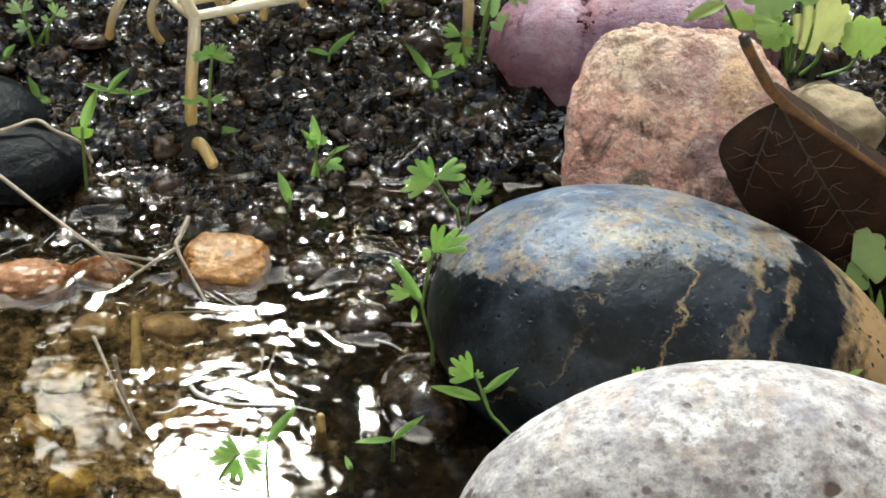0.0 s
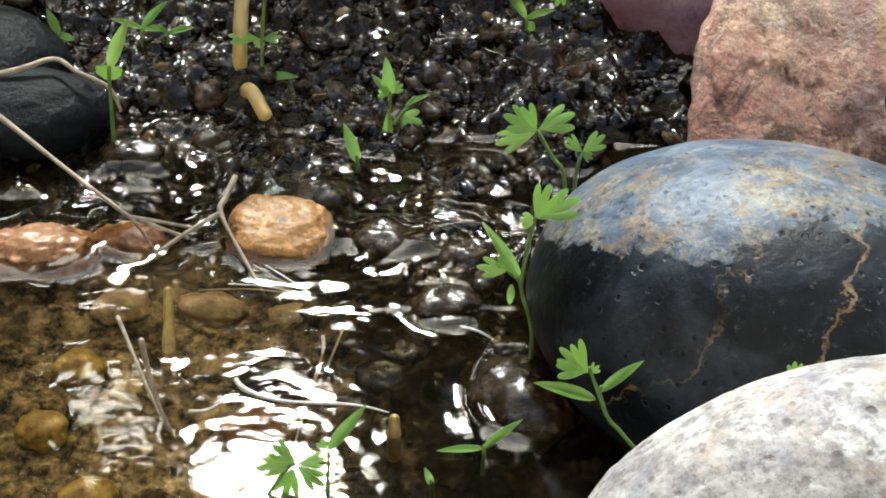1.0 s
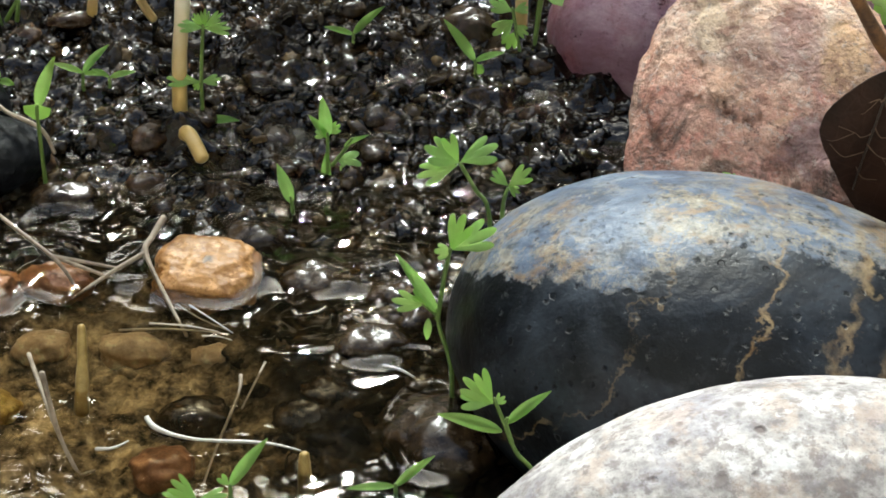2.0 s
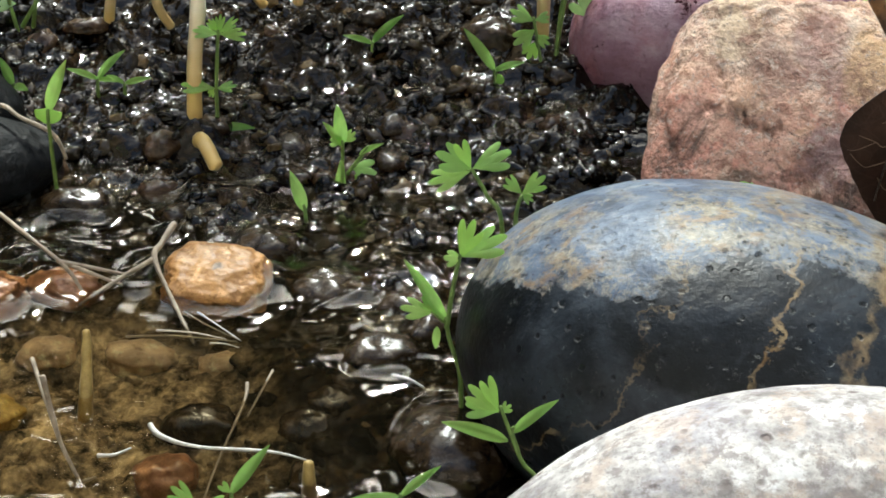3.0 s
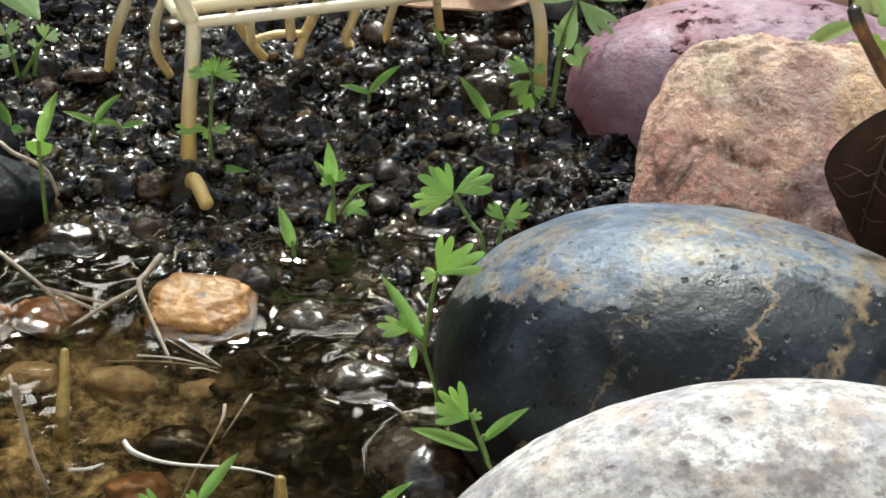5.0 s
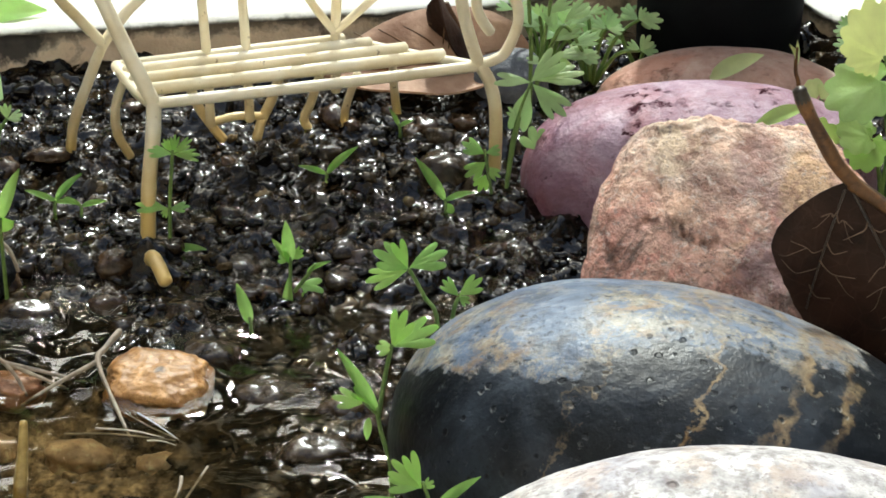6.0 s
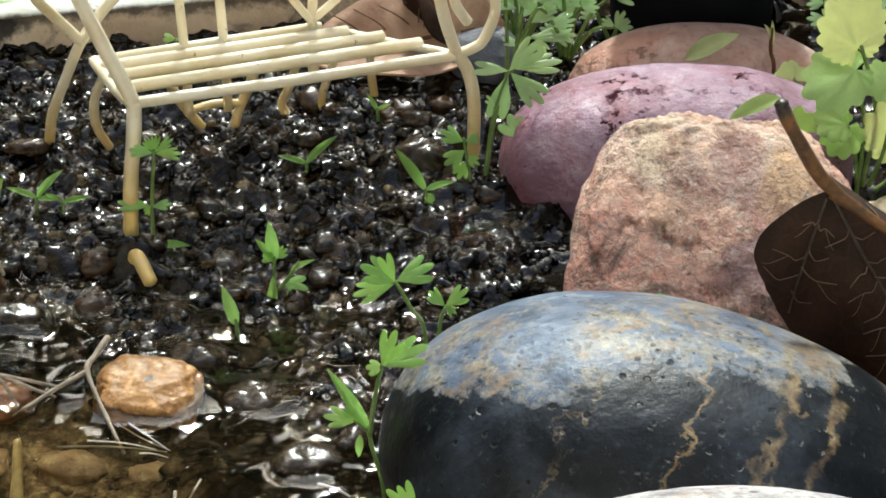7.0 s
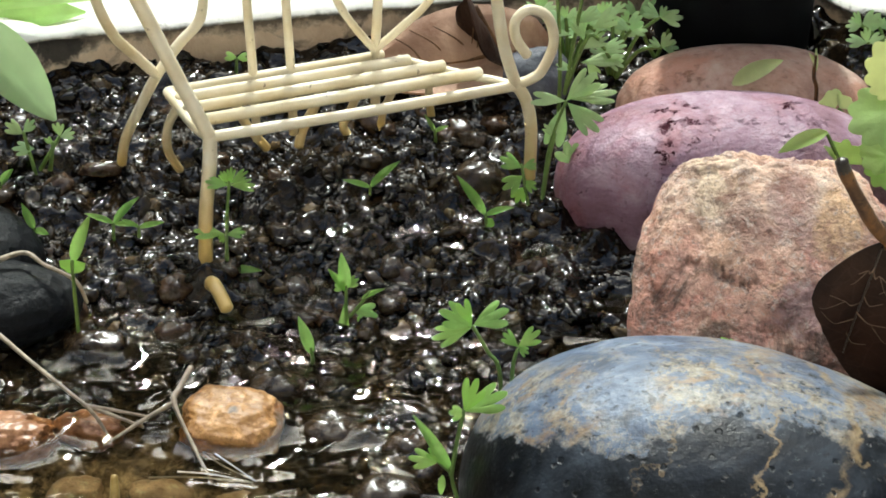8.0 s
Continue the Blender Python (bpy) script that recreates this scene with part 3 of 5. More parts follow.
def lump(centre, radii, rot=(0, 0, 0), seed=0, rough=0.06, freq=1.2, steps=5, square=2.0, grain=0.0, facets=0.0, pits=0.0):
    """A worn stone: a rounded ball, squared by its power, with uneven faces."""
    bm = bmesh.new()
    bmesh.ops.create_icosphere(bm, subdivisions=steps, radius=1.0)
    m = Matrix.Translation(centre) @ turn(*rot)
    off = Vector((seed * 7.31, seed * 3.17, seed * 1.73))
    big = max(radii)
    for v in bm.verts:
        d = v.co.normalized()
        k = (abs(d.x) ** square + abs(d.y) ** square + abs(d.z) ** square) ** (-1 / square)
        p = d * k
        n = noise.noise(p * freq + off) + 0.45 * noise.noise(p * freq * 2.3 + off * 2) + 0.2 * noise.noise(p * freq * 5.1 + off)
        p *= 1 + rough * n
        if grain:
            p *= 1 + grain * (noise.noise(p * 14 + off) + 0.6 * noise.noise(p * 31 + off)) / big
        if facets:
            near = noise.voronoi(Vector((p.x, p.y, p.z * 1.5)) * 2.2 + off)[0]
            p *= 1 + facets * (min(0.35, near[1] - near[0]) - 0.2 + 0.3 * noise.noise(p * 4 + off))
        if pits:
            near = noise.voronoi(p * 6.0 + off)[0][0]
            hold = noise.noise(p * 3.0 - off)
            if near < 0.3 and hold > 0.05:
                p *= 1 - pits * (1 - (near / 0.3) ** 2)
        v.co = m @ Vector((p.x * radii[0], p.y * radii[1], p.z * radii[2]))
    return bm


def smooth_path(points, steps=6):
    pts = [Vector(p) for p in points]
    if len(pts) < 3:
        return pts
    out = []
    for i in range(len(pts) - 1):
        p0, p1, p2, p3 = pts[max(i - 1, 0)], pts[i], pts[i + 1], pts[min(i + 2, len(pts) - 1)]
        for k in range(steps):
            t = k / steps
            out.append(0.5 * ((2 * p1) + (p2 - p0) * t + (2 * p0 - 5 * p1 + 4 * p2 - p3) * t * t + (3 * p1 - p0 - 3 * p2 + p3) * t ** 3))
    out.append(pts[-1])
    return out


def tube(points, r0, r1=None, sides=10, wobble=0.0, seed=0, bm=None):
    """A round rod along a smooth path, capped at both ends with rounded tips."""
    r1 = r0 if r1 is None else r1
    path = smooth_path(points)
    bm = bm or bmesh.new()
    rings = []
    last = None
    count = len(path) - 1
    for i, p in enumerate(path):
        d = (path[min(i + 1, count)] - path[max(i - 1, 0)]).normalized()
        if last is None:
            side = d.orthogonal().normalized()
        else:
            side = (last - d * last.dot(d)).normalized()
        last = side
        up = d.cross(side)
        r = r0 + (r1 - r0) * i / count
        if wobble:
            r *= 1 + wobble * noise.noise(p * 4 + Vector((seed, 0, 0)))
        rings.append([bm.verts.new(p + (side * math.cos(a) + up * math.sin(a)) * r) for a in (2 * math.pi * k / sides for k in range(sides))])
        if i in (0, count):
            tip = p + d * (-0.5 * r if i == 0 else 0.5 * r)
            inner = [bm.verts.new(p + (v.co - p) * 0.6 + d * (-0.35 * r if i == 0 else 0.35 * r)) for v in rings[-1]]
            cap = bm.verts.new(tip)
            ring = rings[-1]
            for k in range(sides):
                n = (k + 1) % sides
                quad, tri = [ring[k], ring[n], inner[n], inner[k]], [inner[k], inner[n], cap]
                if i == 0:
                    quad.reverse()
                    tri.reverse()
                bm.faces.new(quad)
                bm.faces.new(tri)
    for a, b in zip(rings, rings[1:]):
        for k in range(sides):
            n = (k + 1) % sides
            bm.faces.new([a[k], a[n], b[n], b[k]])
    return bm


UP_FACING = Vector((0.0, -0.55, 0.83)).normalized()


def blade(a, b, width, droop=0.08, fold=0.34, steps=9, facing=UP_FACING):
    """A lance-shaped leaf from a to b, folded a little along its midrib and arched."""
    a, b = Vector(a), Vector(b)
    d = b - a
    length = d.length
    d.normalize()
    side = d.cross(facing).normalized()
    up = side.cross(d)
    bm = bmesh.new()
    rows = []
    for i in range(steps + 1):
        s = i / steps
        w = width / 2 * max(0.06, math.sin(math.pi * min(1, s ** 0.8 * 0.97 + 0.03)) ** 0.75)
        arch = up * (droop * length * 4 * s * (1 - s))
        rows.append([bm.verts.new(a + d * (length * s) + arch + side * (w * u) + up * (fold * w * abs(u))) for u in (-1, -0.5, 0, 0.5, 1)])
    for p, q in zip(rows, rows[1:]):
        for k in range(4):
            bm.faces.new([p[k], p[k + 1], q[k + 1], q[k]])
    bmesh.ops.solidify(bm, geom=bm.faces[:], thickness=max(0.006, width * 0.05))
    return bm


def fan(a, b, span, lobes, steps=5, cup=0.1, facing=UP_FACING, seed=0, cut=0.4):
    """A lobed leaf that spreads from a towards b, span degrees to either side."""
    a, b = Vector(a), Vector(b)
    d = b - a
    length = d.length
    d.normalize()
    side = d.cross(facing).normalized()
    up = side.cross(d)
    bm = bmesh.new()
    half = radians(span)
    cols = max(18, lobes * 12)
    deep = cut if span < 60 else 0.1
    root = bm.verts.new(a)
    rows = []
    for i in range(1, steps + 1):
        s = i / steps
        row = []
        for k in range(cols + 1):
            th = -half + 2 * half * k / cols
            wave = 0.5 - 0.5 * math.cos(2 * math.pi * lobes * k / cols)
            reach = (1 - deep * (1 - wave ** 0.4)) * (1 - (0.22 if span < 60 else 0.05) * (th / half) ** 2) * (1 + 0.14 * noise.noise(Vector((th * 2.2, seed * 3.1, 1.0))))
            if span > 120:
                reach = (0.36 * math.cos(th) + math.sqrt(0.41 - (0.36 * math.sin(th)) ** 2)) * (1 - 0.13 * (1 - wave ** 0.6) + 0.07 * noise.noise(Vector((th * 1.5, seed, 0))))
            r = length * s * reach
            lift = (0.03 if span > 120 else cup) * length * (s * s) * (math.cos(th * 2) * 0.5 - 0.5 * s) + (0.05 if span > 120 else 0.03) * length * noise.noise(Vector((th * 1.3, s * 2, seed)))
            if span > 120:
                lift -= 0.008 * length * s * abs(math.cos(math.pi * lobes * k / cols))
            row.append(bm.verts.new(a + d * (r * math.cos(th)) + side * (r * math.sin(th)) + up * lift))
        rows.append(row)
    for k in range(cols):
        bm.faces.new([root, rows[0][k], rows[0][k + 1]])
    for p, q in zip(rows, rows[1:]):
        for k in range(cols):
            bm.faces.new([p[k], q[k], q[k + 1], p[k + 1]])
    bmesh.ops.recalc_face_normals(bm, faces=bm.faces[:])
    bmesh.ops.solidify(bm, geom=bm.faces[:], thickness=0.012 if span > 120 else max(0.006, length * 0.02))
    return bm


# ---------------------------------------------------------------- ground, soil and water
WATER_LEVEL = -0.08
STEP_Y = (-30.0, -6.0, -1.2, -0.4, 0.6, 2.5, 5.5, 8.0, 30.0)
STEP_Z = (-0.62, -0.62, -0.56, -0.36, -0.2, -0.02, 0.4, 0.52, 0.55)


def ground_height(x, y):
    """The bed's mean height at a place, in centimetres."""
    h = float(np.interp(y, STEP_Y, STEP_Z))
    near = math.exp(-(((x - 2.1) / 1.7) ** 2 + ((y + 1.5) / 1.8) ** 2))
    bank = 0.5 * min(1.0, max(0.0, x - 8.3)) * min(1.0, max(0.0, (y - 6.4) / 1.2))
    return h + 0.42 * near + bank


def bed_height(x, y, fine=True):
    p = Vector((x, y, 0.0))
    h = ground_height(x, y)
    rise = min(1.0, max(0.35, (y + 2.0) / 3.0))
    h += 0.18 * rise * noise.noise(p * 1.1) + 0.19 * rise * noise.noise(p * 2.6 + Vector((5, 0, 0)))
    if not fine:
        return h
    h += 0.34 * math.exp(-((x + 0.52) ** 2 + (y - 2.9) ** 2) / 0.06)
    h += 0.09 * (0.5 - abs(noise.noise(p * 4.2 + Vector((0, 9, 0))))) + 0.06 * noise.noise(p * 8.5)
    return h


def soil_bed():
    xs = np.concatenate([np.arange(-16, -5, 0.5), np.arange(-5, 13, 0.06), np.arange(13, 20.1, 0.5)])
    ys = np.concatenate([np.arange(-16, -6, 0.5), np.arange(-6, 9, 0.06), np.arange(9, 9.6, 0.25)])
    bm = bmesh.new()
    grid = [[bm.verts.new((x, y, bed_height(x, y))) for x in xs] for y in ys]
    for a, b in zip(grid, grid[1:]):
        for k in range(len(xs) - 1):
            bm.faces.new([a[k], a[k + 1], b[k + 1], b[k]])
    single("soil_bed", bm, SOIL, (0, 0, 0), "dark wet soil bed with puddles between clods", "soil", kind="structure")


soil_bed()


# where stones and twigs stand in the water, and draw it up their sides: centre and half widths
WET_FEET = [(-0.01, 0.0, 0.66, 0.53), (-3.0, -0.25, 0.78, 0.46), (-1.85, -0.05, 0.48, 0.34), (1.3, -0.1, 0.5, 0.36), (1.95, -1.35, 0.5, 0.38), 
            (2.75, -3.0, 0.55, 0.7), (-1.9, 1.6, 0.4, 0.28),
            (-1.1, -0.12, 0.3, 0.1), (-1.2, -3.5, 0.06, 0.06), (-1.33, -2.2, 0.1, 0.1), (1.25, -3.6, 0.1, 0.1), (-1.0, 0.15, 0.2, 0.1)]


def water_height(x, y):
    h = max(WATER_LEVEL, ground_height(x, y) - float(np.interp(y, (0.5, 1.6, 2.6, 6.0), (-0.06, -0.03, 0.05, 0.2)))) if y > 0 else WATER_LEVEL
    if -1.5 < y < 5 and -5 < x < 5:
        h += 0.06 * math.exp(-abs(bed_height(x, y, False) - h) / 0.09)
    drawn = 0.0
    for cx, cy, rx, ry in WET_FEET:
        d = (math.hypot((x - cx) / rx, (y - cy) / ry) - 1) * min(rx, ry) if min(rx, ry) > 0.2 else math.hypot(max(0, abs(x - cx) - rx), max(0, abs(y - cy) - ry))
        if d < 1.4:
            d = max(d, 0.0)
            drawn = max(drawn, (0.06 if cx > 0.8 else 0.13 if cx > -0.8 else 0.08) * math.exp(-d / 0.16) * min(1.0, (max(rx, ry) / 0.3) ** 2))
            h += 0.0016 * math.cos(d * 21) * math.exp(-d / 0.4)
    p = Vector((x, y, 0))
    h += drawn * min(1.2, max(0.1, 0.75 + 1.3 * noise.noise(p * 1.1 + Vector((3, 1, 0)))))
    return h + 0.005 * noise.noise(p * 1.2) + 0.0012 * noise.noise(p * 4.0)


def water_sheet():
    bm = bmesh.new()
    xs = np.concatenate([np.arange(-15.5, -4.5, 1.0), np.arange(-4.5, 4.5, 0.05), np.arange(4.5, 19.6, 1.0)])
    ys = np.concatenate([np.arange(-15.5, -5.5, 1.0), np.arange(-5.5, 6.6, 0.05)])
    grid = [[bm.verts.new((x, y, water_height(x, y))) for x in xs] for y in ys]
    for a, b in zip(grid, grid[1:]):
        for k in range(len(xs) - 1):
            bm.faces.new([a[k], a[k + 1], b[k + 1], b[k]])
    single("water", bm, WATER, (0, 0, WATER_LEVEL), "clear shallow brown-tinted water with ripples", "water", kind="structure")


water_sheet()

# the rim's inner edge as a line of places, from one side round the back to the other
RIM_TOP = 1.1
EDGE = [(-15, -16), (-14, -4), (-9.5, 3.5), (-6.0, 6.6), (-3.3, 7.72), (-1.3, 8.12), (1.2, 8.6), (4.0, 9.1), (5.6, 9.9), (7.3, 10.3), (8.5, 9.8), (9.1, 8.7), (10.6, 8.2), (14, 6.3), (18, 0), (19, -16)]


def rim_line(out):
    """The rim's edge pushed outward by some centimetres."""
    mid = Vector((2.0, -4.0, 0))
    pts = []
    for p in smooth_path([(x, y, 0) for x, y in EDGE], 8):
        pts.append(p + (p - mid).normalized() * out)
    return pts


def basin_rim():
    prof = ((0.05, -1.2), (0.0, 0.3), (0.0, RIM_TOP - 0.16), (0.03, RIM_TOP - 0.06), (0.14, RIM_TOP - 0.03), (1.75, RIM_TOP - 0.08), (1.8, RIM_TOP - 1.2))
    bm = bmesh.new()
    lines = [rim_line(o) for o, _ in prof]
    rows = []
    for (o, z), line in zip(prof, lines):
        row = []
        for p in line:
            chip = 0.06 * noise.noise(Vector((p.x * 1.3, p.y * 1.3, z * 2))) + 0.03 * noise.noise(Vector((p.x * 5, p.y * 5, z * 6)))
            row.append(bm.verts.new((p.x, p.y + chip, z + chip)))
        rows.append(row)
    for a, b in zip(rows, rows[1:]):
        for k in range(len(a) - 1):
            bm.faces.new([a[k], b[k], b[k + 1], a[k + 1]])
    bmesh.ops.recalc_face_normals(bm, faces=bm.faces[:])
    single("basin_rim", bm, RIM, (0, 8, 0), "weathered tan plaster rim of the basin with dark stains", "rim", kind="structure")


basin_rim()


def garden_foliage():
    """Unseen dark foliage added to darken reflections, with gaps for the sun and the water's glare."""
    rnd = random.Random(11)
    verts, faces = [], []
    for _ in range(20000):
        side, height = rnd.uniform(-115, 115), rnd.uniform(-1, 51.5)
        ragged = 0.35 * noise.noise(Vector((side * 0.11, height * 0.11, 2.0)))
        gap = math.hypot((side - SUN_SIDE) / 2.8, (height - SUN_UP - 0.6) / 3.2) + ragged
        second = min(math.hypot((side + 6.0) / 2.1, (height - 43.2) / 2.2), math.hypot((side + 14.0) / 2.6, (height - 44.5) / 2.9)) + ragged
        low = 0.5 + noise.noise(Vector((side * 0.09, height * 0.16, 7.0))) - 0.9 * abs(height - 28.0) / 9.0
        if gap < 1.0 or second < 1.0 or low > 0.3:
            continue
        far = rnd.uniform(1500, 2800)
        a, e = radians(side), radians(height)
        at = Vector((math.sin(a) * math.cos(e), math.cos(a) * math.cos(e), math.sin(e))) * far
        size = rnd.uniform(40, 80) * far / 2000
        turned = Euler((rnd.uniform(0, 6.28), rnd.uniform(0, 6.28), rnd.uniform(0, 6.28))).to_matrix()
        n = len(verts)
        for u, v, w in ((-1, 0, 0), (-0.3, 0.55, 0.15), (0.4, 0.5, 0.12), (1.1, 0, -0.1), (0.4, -0.5, 0.12), (-0.3, -0.55, 0.15)):
            verts.append((at + turned @ Vector((u, v, w)) * size) * CM)
        faces += [(n, n + 1, n + 5), (n + 1, n + 2, n + 4, n + 5), (n + 2, n + 3, n + 4)]
    me = bpy.data.meshes.new("garden_foliage")
    me.from_pydata(verts, [], faces)
    me.materials.append(FOLIAGE)
    tagged(new("garden_foliage", me), "dark green foliage added out of view, mirrored in the water", "foliage", kind="stuff")


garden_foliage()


def coping():
    """The pale worn top of the rim, proud of its inner face."""
    prof = ((0.04, RIM_TOP - 0.05), (-0.03, RIM_TOP - 0.02), (0.0, RIM_TOP + 0.03), (0.2, RIM_TOP + 0.07), (2.6, RIM_TOP + 0.1), (2.75, RIM_TOP + 0.02), (2.8, RIM_TOP - 0.4))
    bm = bmesh.new()
    rows = []
    for o, z in prof:
        rows.append([])
        for p in rim_line(o):
            chip = 0.05 * noise.noise(Vector((p.x * 2.1, p.y * 2.1, 3))) + 0.03 * noise.noise(Vector((p.x * 6, p.y * 6, z)))
            rows[-1].append(bm.verts.new((p.x, p.y + chip, z + chip * 0.6)))
    for a, b in zip(rows, rows[1:]):
        for k in range(len(a) - 1):
            bm.faces.new([a[k], b[k], b[k + 1], a[k + 1]])
    bmesh.ops.recalc_face_normals(bm, faces=bm.faces[:])
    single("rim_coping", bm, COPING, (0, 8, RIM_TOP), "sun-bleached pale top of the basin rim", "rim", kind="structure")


coping()


def paving():
    """Pale paving round the basin, out to the horizon."""
    bm = bmesh.new()
    inner = rim_line(1.8)
    outer = [Vector((2 + (p.x - 2) * 60, -4 + (p.y + 4) * 60, 0)) for p in inner]
    far = [Vector((2 + (p.x - 2) * 4000, -4 + (p.y + 4) * 4000, 0)) for p in inner]
    z = RIM_TOP - 0.25
    lines = []
    for line, dz in ((inner, 0.0), (outer, 0.0), (far, 0.0)):
        lines.append([bm.verts.new((p.x, p.y, z + dz)) for p in line])
    for a, b in zip(lines, lines[1:]):
        for k in range(len(a) - 1):
            bm.faces.new([a[k], b[k], b[k + 1], a[k + 1]])
    for a, b in zip(lines, lines[1:]):
        bm.faces.new([a[-1], b[-1], b[0], a[0]])
    bmesh.ops.recalc_face_normals(bm, faces=bm.faces[:])
    single("ground", bm, PAVING, (0, 0, z), "pale sunlit concrete paving round the basin", "paving", kind="structure", smooth=False)


paving()


def bounce_wall():
    """An unseen plain wall added behind the camera, sunlit, to bounce fill light onto the stones."""
    bm = bmesh.new()
    bmesh.ops.create_cube(bm, size=1.0)
    bm.transform(Matrix.Translation((0, -92, 131)) @ Matrix.Diagonal((420, 16, 262, 1)))
    bmesh.ops.bevel(bm, geom=bm.edges[:], offset=1.0, segments=2, affect='EDGES')
    single("wall_south", bm, FILL_STUCCO, (0, -92, 0.6), "plain cream stucco wall added out of view to bounce sunlight onto the basin", "wall", kind="structure", smooth=False)


bounce_wall()


def gravel_bed():
    """Wet grains strewn over the bed, thick at the back and thin in the water."""
    rnd = random.Random(4)
    shapes = []
    for s in range(12):
        bm = lump((0, 0, 0), (1, rnd.uniform(0.6, 1), rnd.uniform(0.4, 0.7)), (0, 0, 0), s + 3, 0.42, 1.5, 3 if s < 6 else 2, 2.2)
        bm.verts.ensure_lookup_table()
        shapes.append((np.array([v.co[:] for v in bm.verts]), [[v.index for v in f.verts] for f in bm.faces]))
        bm.free()
    verts, faces, total = [], [], 0
    for k in range(7600):
        x, y = rnd.uniform(-6, 13), rnd.uniform(-6, 8.8)
        if x > 8.8 and rnd.random() > 0.25:
            continue
        if y < 0.2 and rnd.random() > 0.25 + 0.75 * math.exp(-((x - 2.0) ** 2 + (y + 1.5) ** 2) / 5):
            continue
        large = k % 3 == 0
        r = 0.09 + 0.15 * rnd.random() ** 1.6 if large else 0.035 + 0.07 * rnd.random() ** 1.5
        co, fs = shapes[rnd.randrange(6) + (0 if large else 6)]
        m = np.array((Euler((rnd.uniform(-0.7, 0.7), rnd.uniform(-0.7, 0.7), rnd.uniform(0, 6.28)))).to_matrix())
        at = np.array((x, y, bed_height(x, y) - r * 0.32))
        verts.append((co * r) @ m.T + at)
        faces.extend([[i + total for i in f] for f in fs])
        total += len(co)
    me = bpy.data.meshes.new("gravel")
    me.from_pydata((np.concatenate(verts) * CM).tolist(), [], faces)
    me.polygons.foreach_set("use_smooth", [True] * len(me.polygons))
    me.materials.append(GRAVEL)
    tagged(new("gravel", me), "wet dark brown gravel covering the bed", "gravel", kind="stuff")


gravel_bed()

# ---------------------------------------------------------------- stones


def stone(name, label, material, centre, radii, rot=(0, 0, 0), group="", **shape):
    low = (centre[0], centre[1], centre[2] - radii[2])
    return single(name, lump(centre, radii, rot, **shape), material, low, label, "stone", group)


stone("grey_stone", "large smooth dark grey stone with tan veins and a dry top", GREY, (6.31, -2.63, 0.26), (3.57, 2.46, 2.16), (-13.2, -14, 14), seed=1, rough=0.02, steps=6, square=2.05)
stone("white_stone", "pale speckled rounded stone at the water's edge", WHITE, (6.57, -7.09, 0.51), (3.99, 2.05, 2.89), (1.3, -10.4, 11.9), seed=2, rough=0.012, steps=7, grain=0.012, pits=0.012)
def pink_rock():
    """A blocky rock with a branching crack across its face."""
    centre = Vector((6.85, 1.92, 0.14))
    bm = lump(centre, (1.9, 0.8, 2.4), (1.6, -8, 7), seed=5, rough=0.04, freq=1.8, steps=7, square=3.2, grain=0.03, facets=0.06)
    cracks = (((6.0, 2.3), (5.98, 2.08), (6.02, 1.88), (6.07, 1.78), (6.19, 1.73), (6.39, 1.7), (6.66, 1.73)), ((6.07, 1.78), (6.13, 1.86), (6.2, 1.84), (6.23, 1.74)), ((6.02, 1.88), (5.7, 1.8)))
    for v in bm.verts:
        if v.co.y > centre.y:
            continue
        x = v.co.x + 0.05 * noise.noise(v.co * 4) + 0.04 * noise.noise(v.co * 11)
        z = v.co.z + 0.05 * noise.noise(v.co * 4 + Vector((9, 0, 0))) + 0.04 * noise.noise(v.co * 11 + Vector((9, 0, 0)))
        near = 9.0
        for line in cracks:
            for (ax, az), (bx, bz) in zip(line, line[1:]):
                f = max(0.0, min(1.0, ((x - ax) * (bx - ax) + (z - az) * (bz - az)) / ((bx - ax) ** 2 + (bz - az) ** 2)))
                near = min(near, math.hypot(x - ax - f * (bx - ax), z - az - f * (bz - az)))
        if near < 0.024:
            v.co.y += 0.08 * (1 - near / 0.024)
    # the face leans back
    for v in bm.verts:
        v.co.y += 1.0 * min(0.0, v.co.z - 2.55)
        v.co.y += 0.05 * noise.noise(Vector((v.co.x * 1.2, v.co.z * 3.4, 1.0))) + 0.025 * noise.noise(Vector((v.co.x * 3, v.co.z * 8, 4.0)))
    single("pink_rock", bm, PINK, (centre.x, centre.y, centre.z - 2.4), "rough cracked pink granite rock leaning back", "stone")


pink_rock()
stone("purple_stone", "rounded purple pitted stone behind the pink rock", PURPLE, (6.81, 4.71, 0.34), (2.42, 1.3, 1.4), (-4.5, 0, -2), seed=6, rough=0.03, steps=5, square=2.4, grain=0.01)
stone("brown_stone", "smooth red-brown stone at the back of the basin", BROWN, (7.38, 6.74, 0.22), (1.99, 1.11, 1.13), (-5, 0, -1), seed=7, rough=0.03, steps=5, square=2.4)
stone("black_stone", "wet black rounded stone in the gravel", BLACK_STONE, (-3.73, 3.2, 0.05), (0.98, 1.0, 0.92), (0, 0, 0), seed=8, rough=0.06)
# added black lump: stands in for the wet base and shadow below the stone
stone("black_stone", "low black lump standing in for the wet, shaded base of the black stone", BLACK_STONE, (-3.45, 2.2, 0.2), (1.32, 0.75, 0.52), (6, 0, 0), seed=17, rough=0.1)
stone("tan_stone", "small rough tan stone behind the dry leaf", TAN_STONE, (9.52, 2.23, 0.61), (0.89, 0.7, 0.6), (-10, 0, 0), seed=9, rough=0.14, freq=1.8)
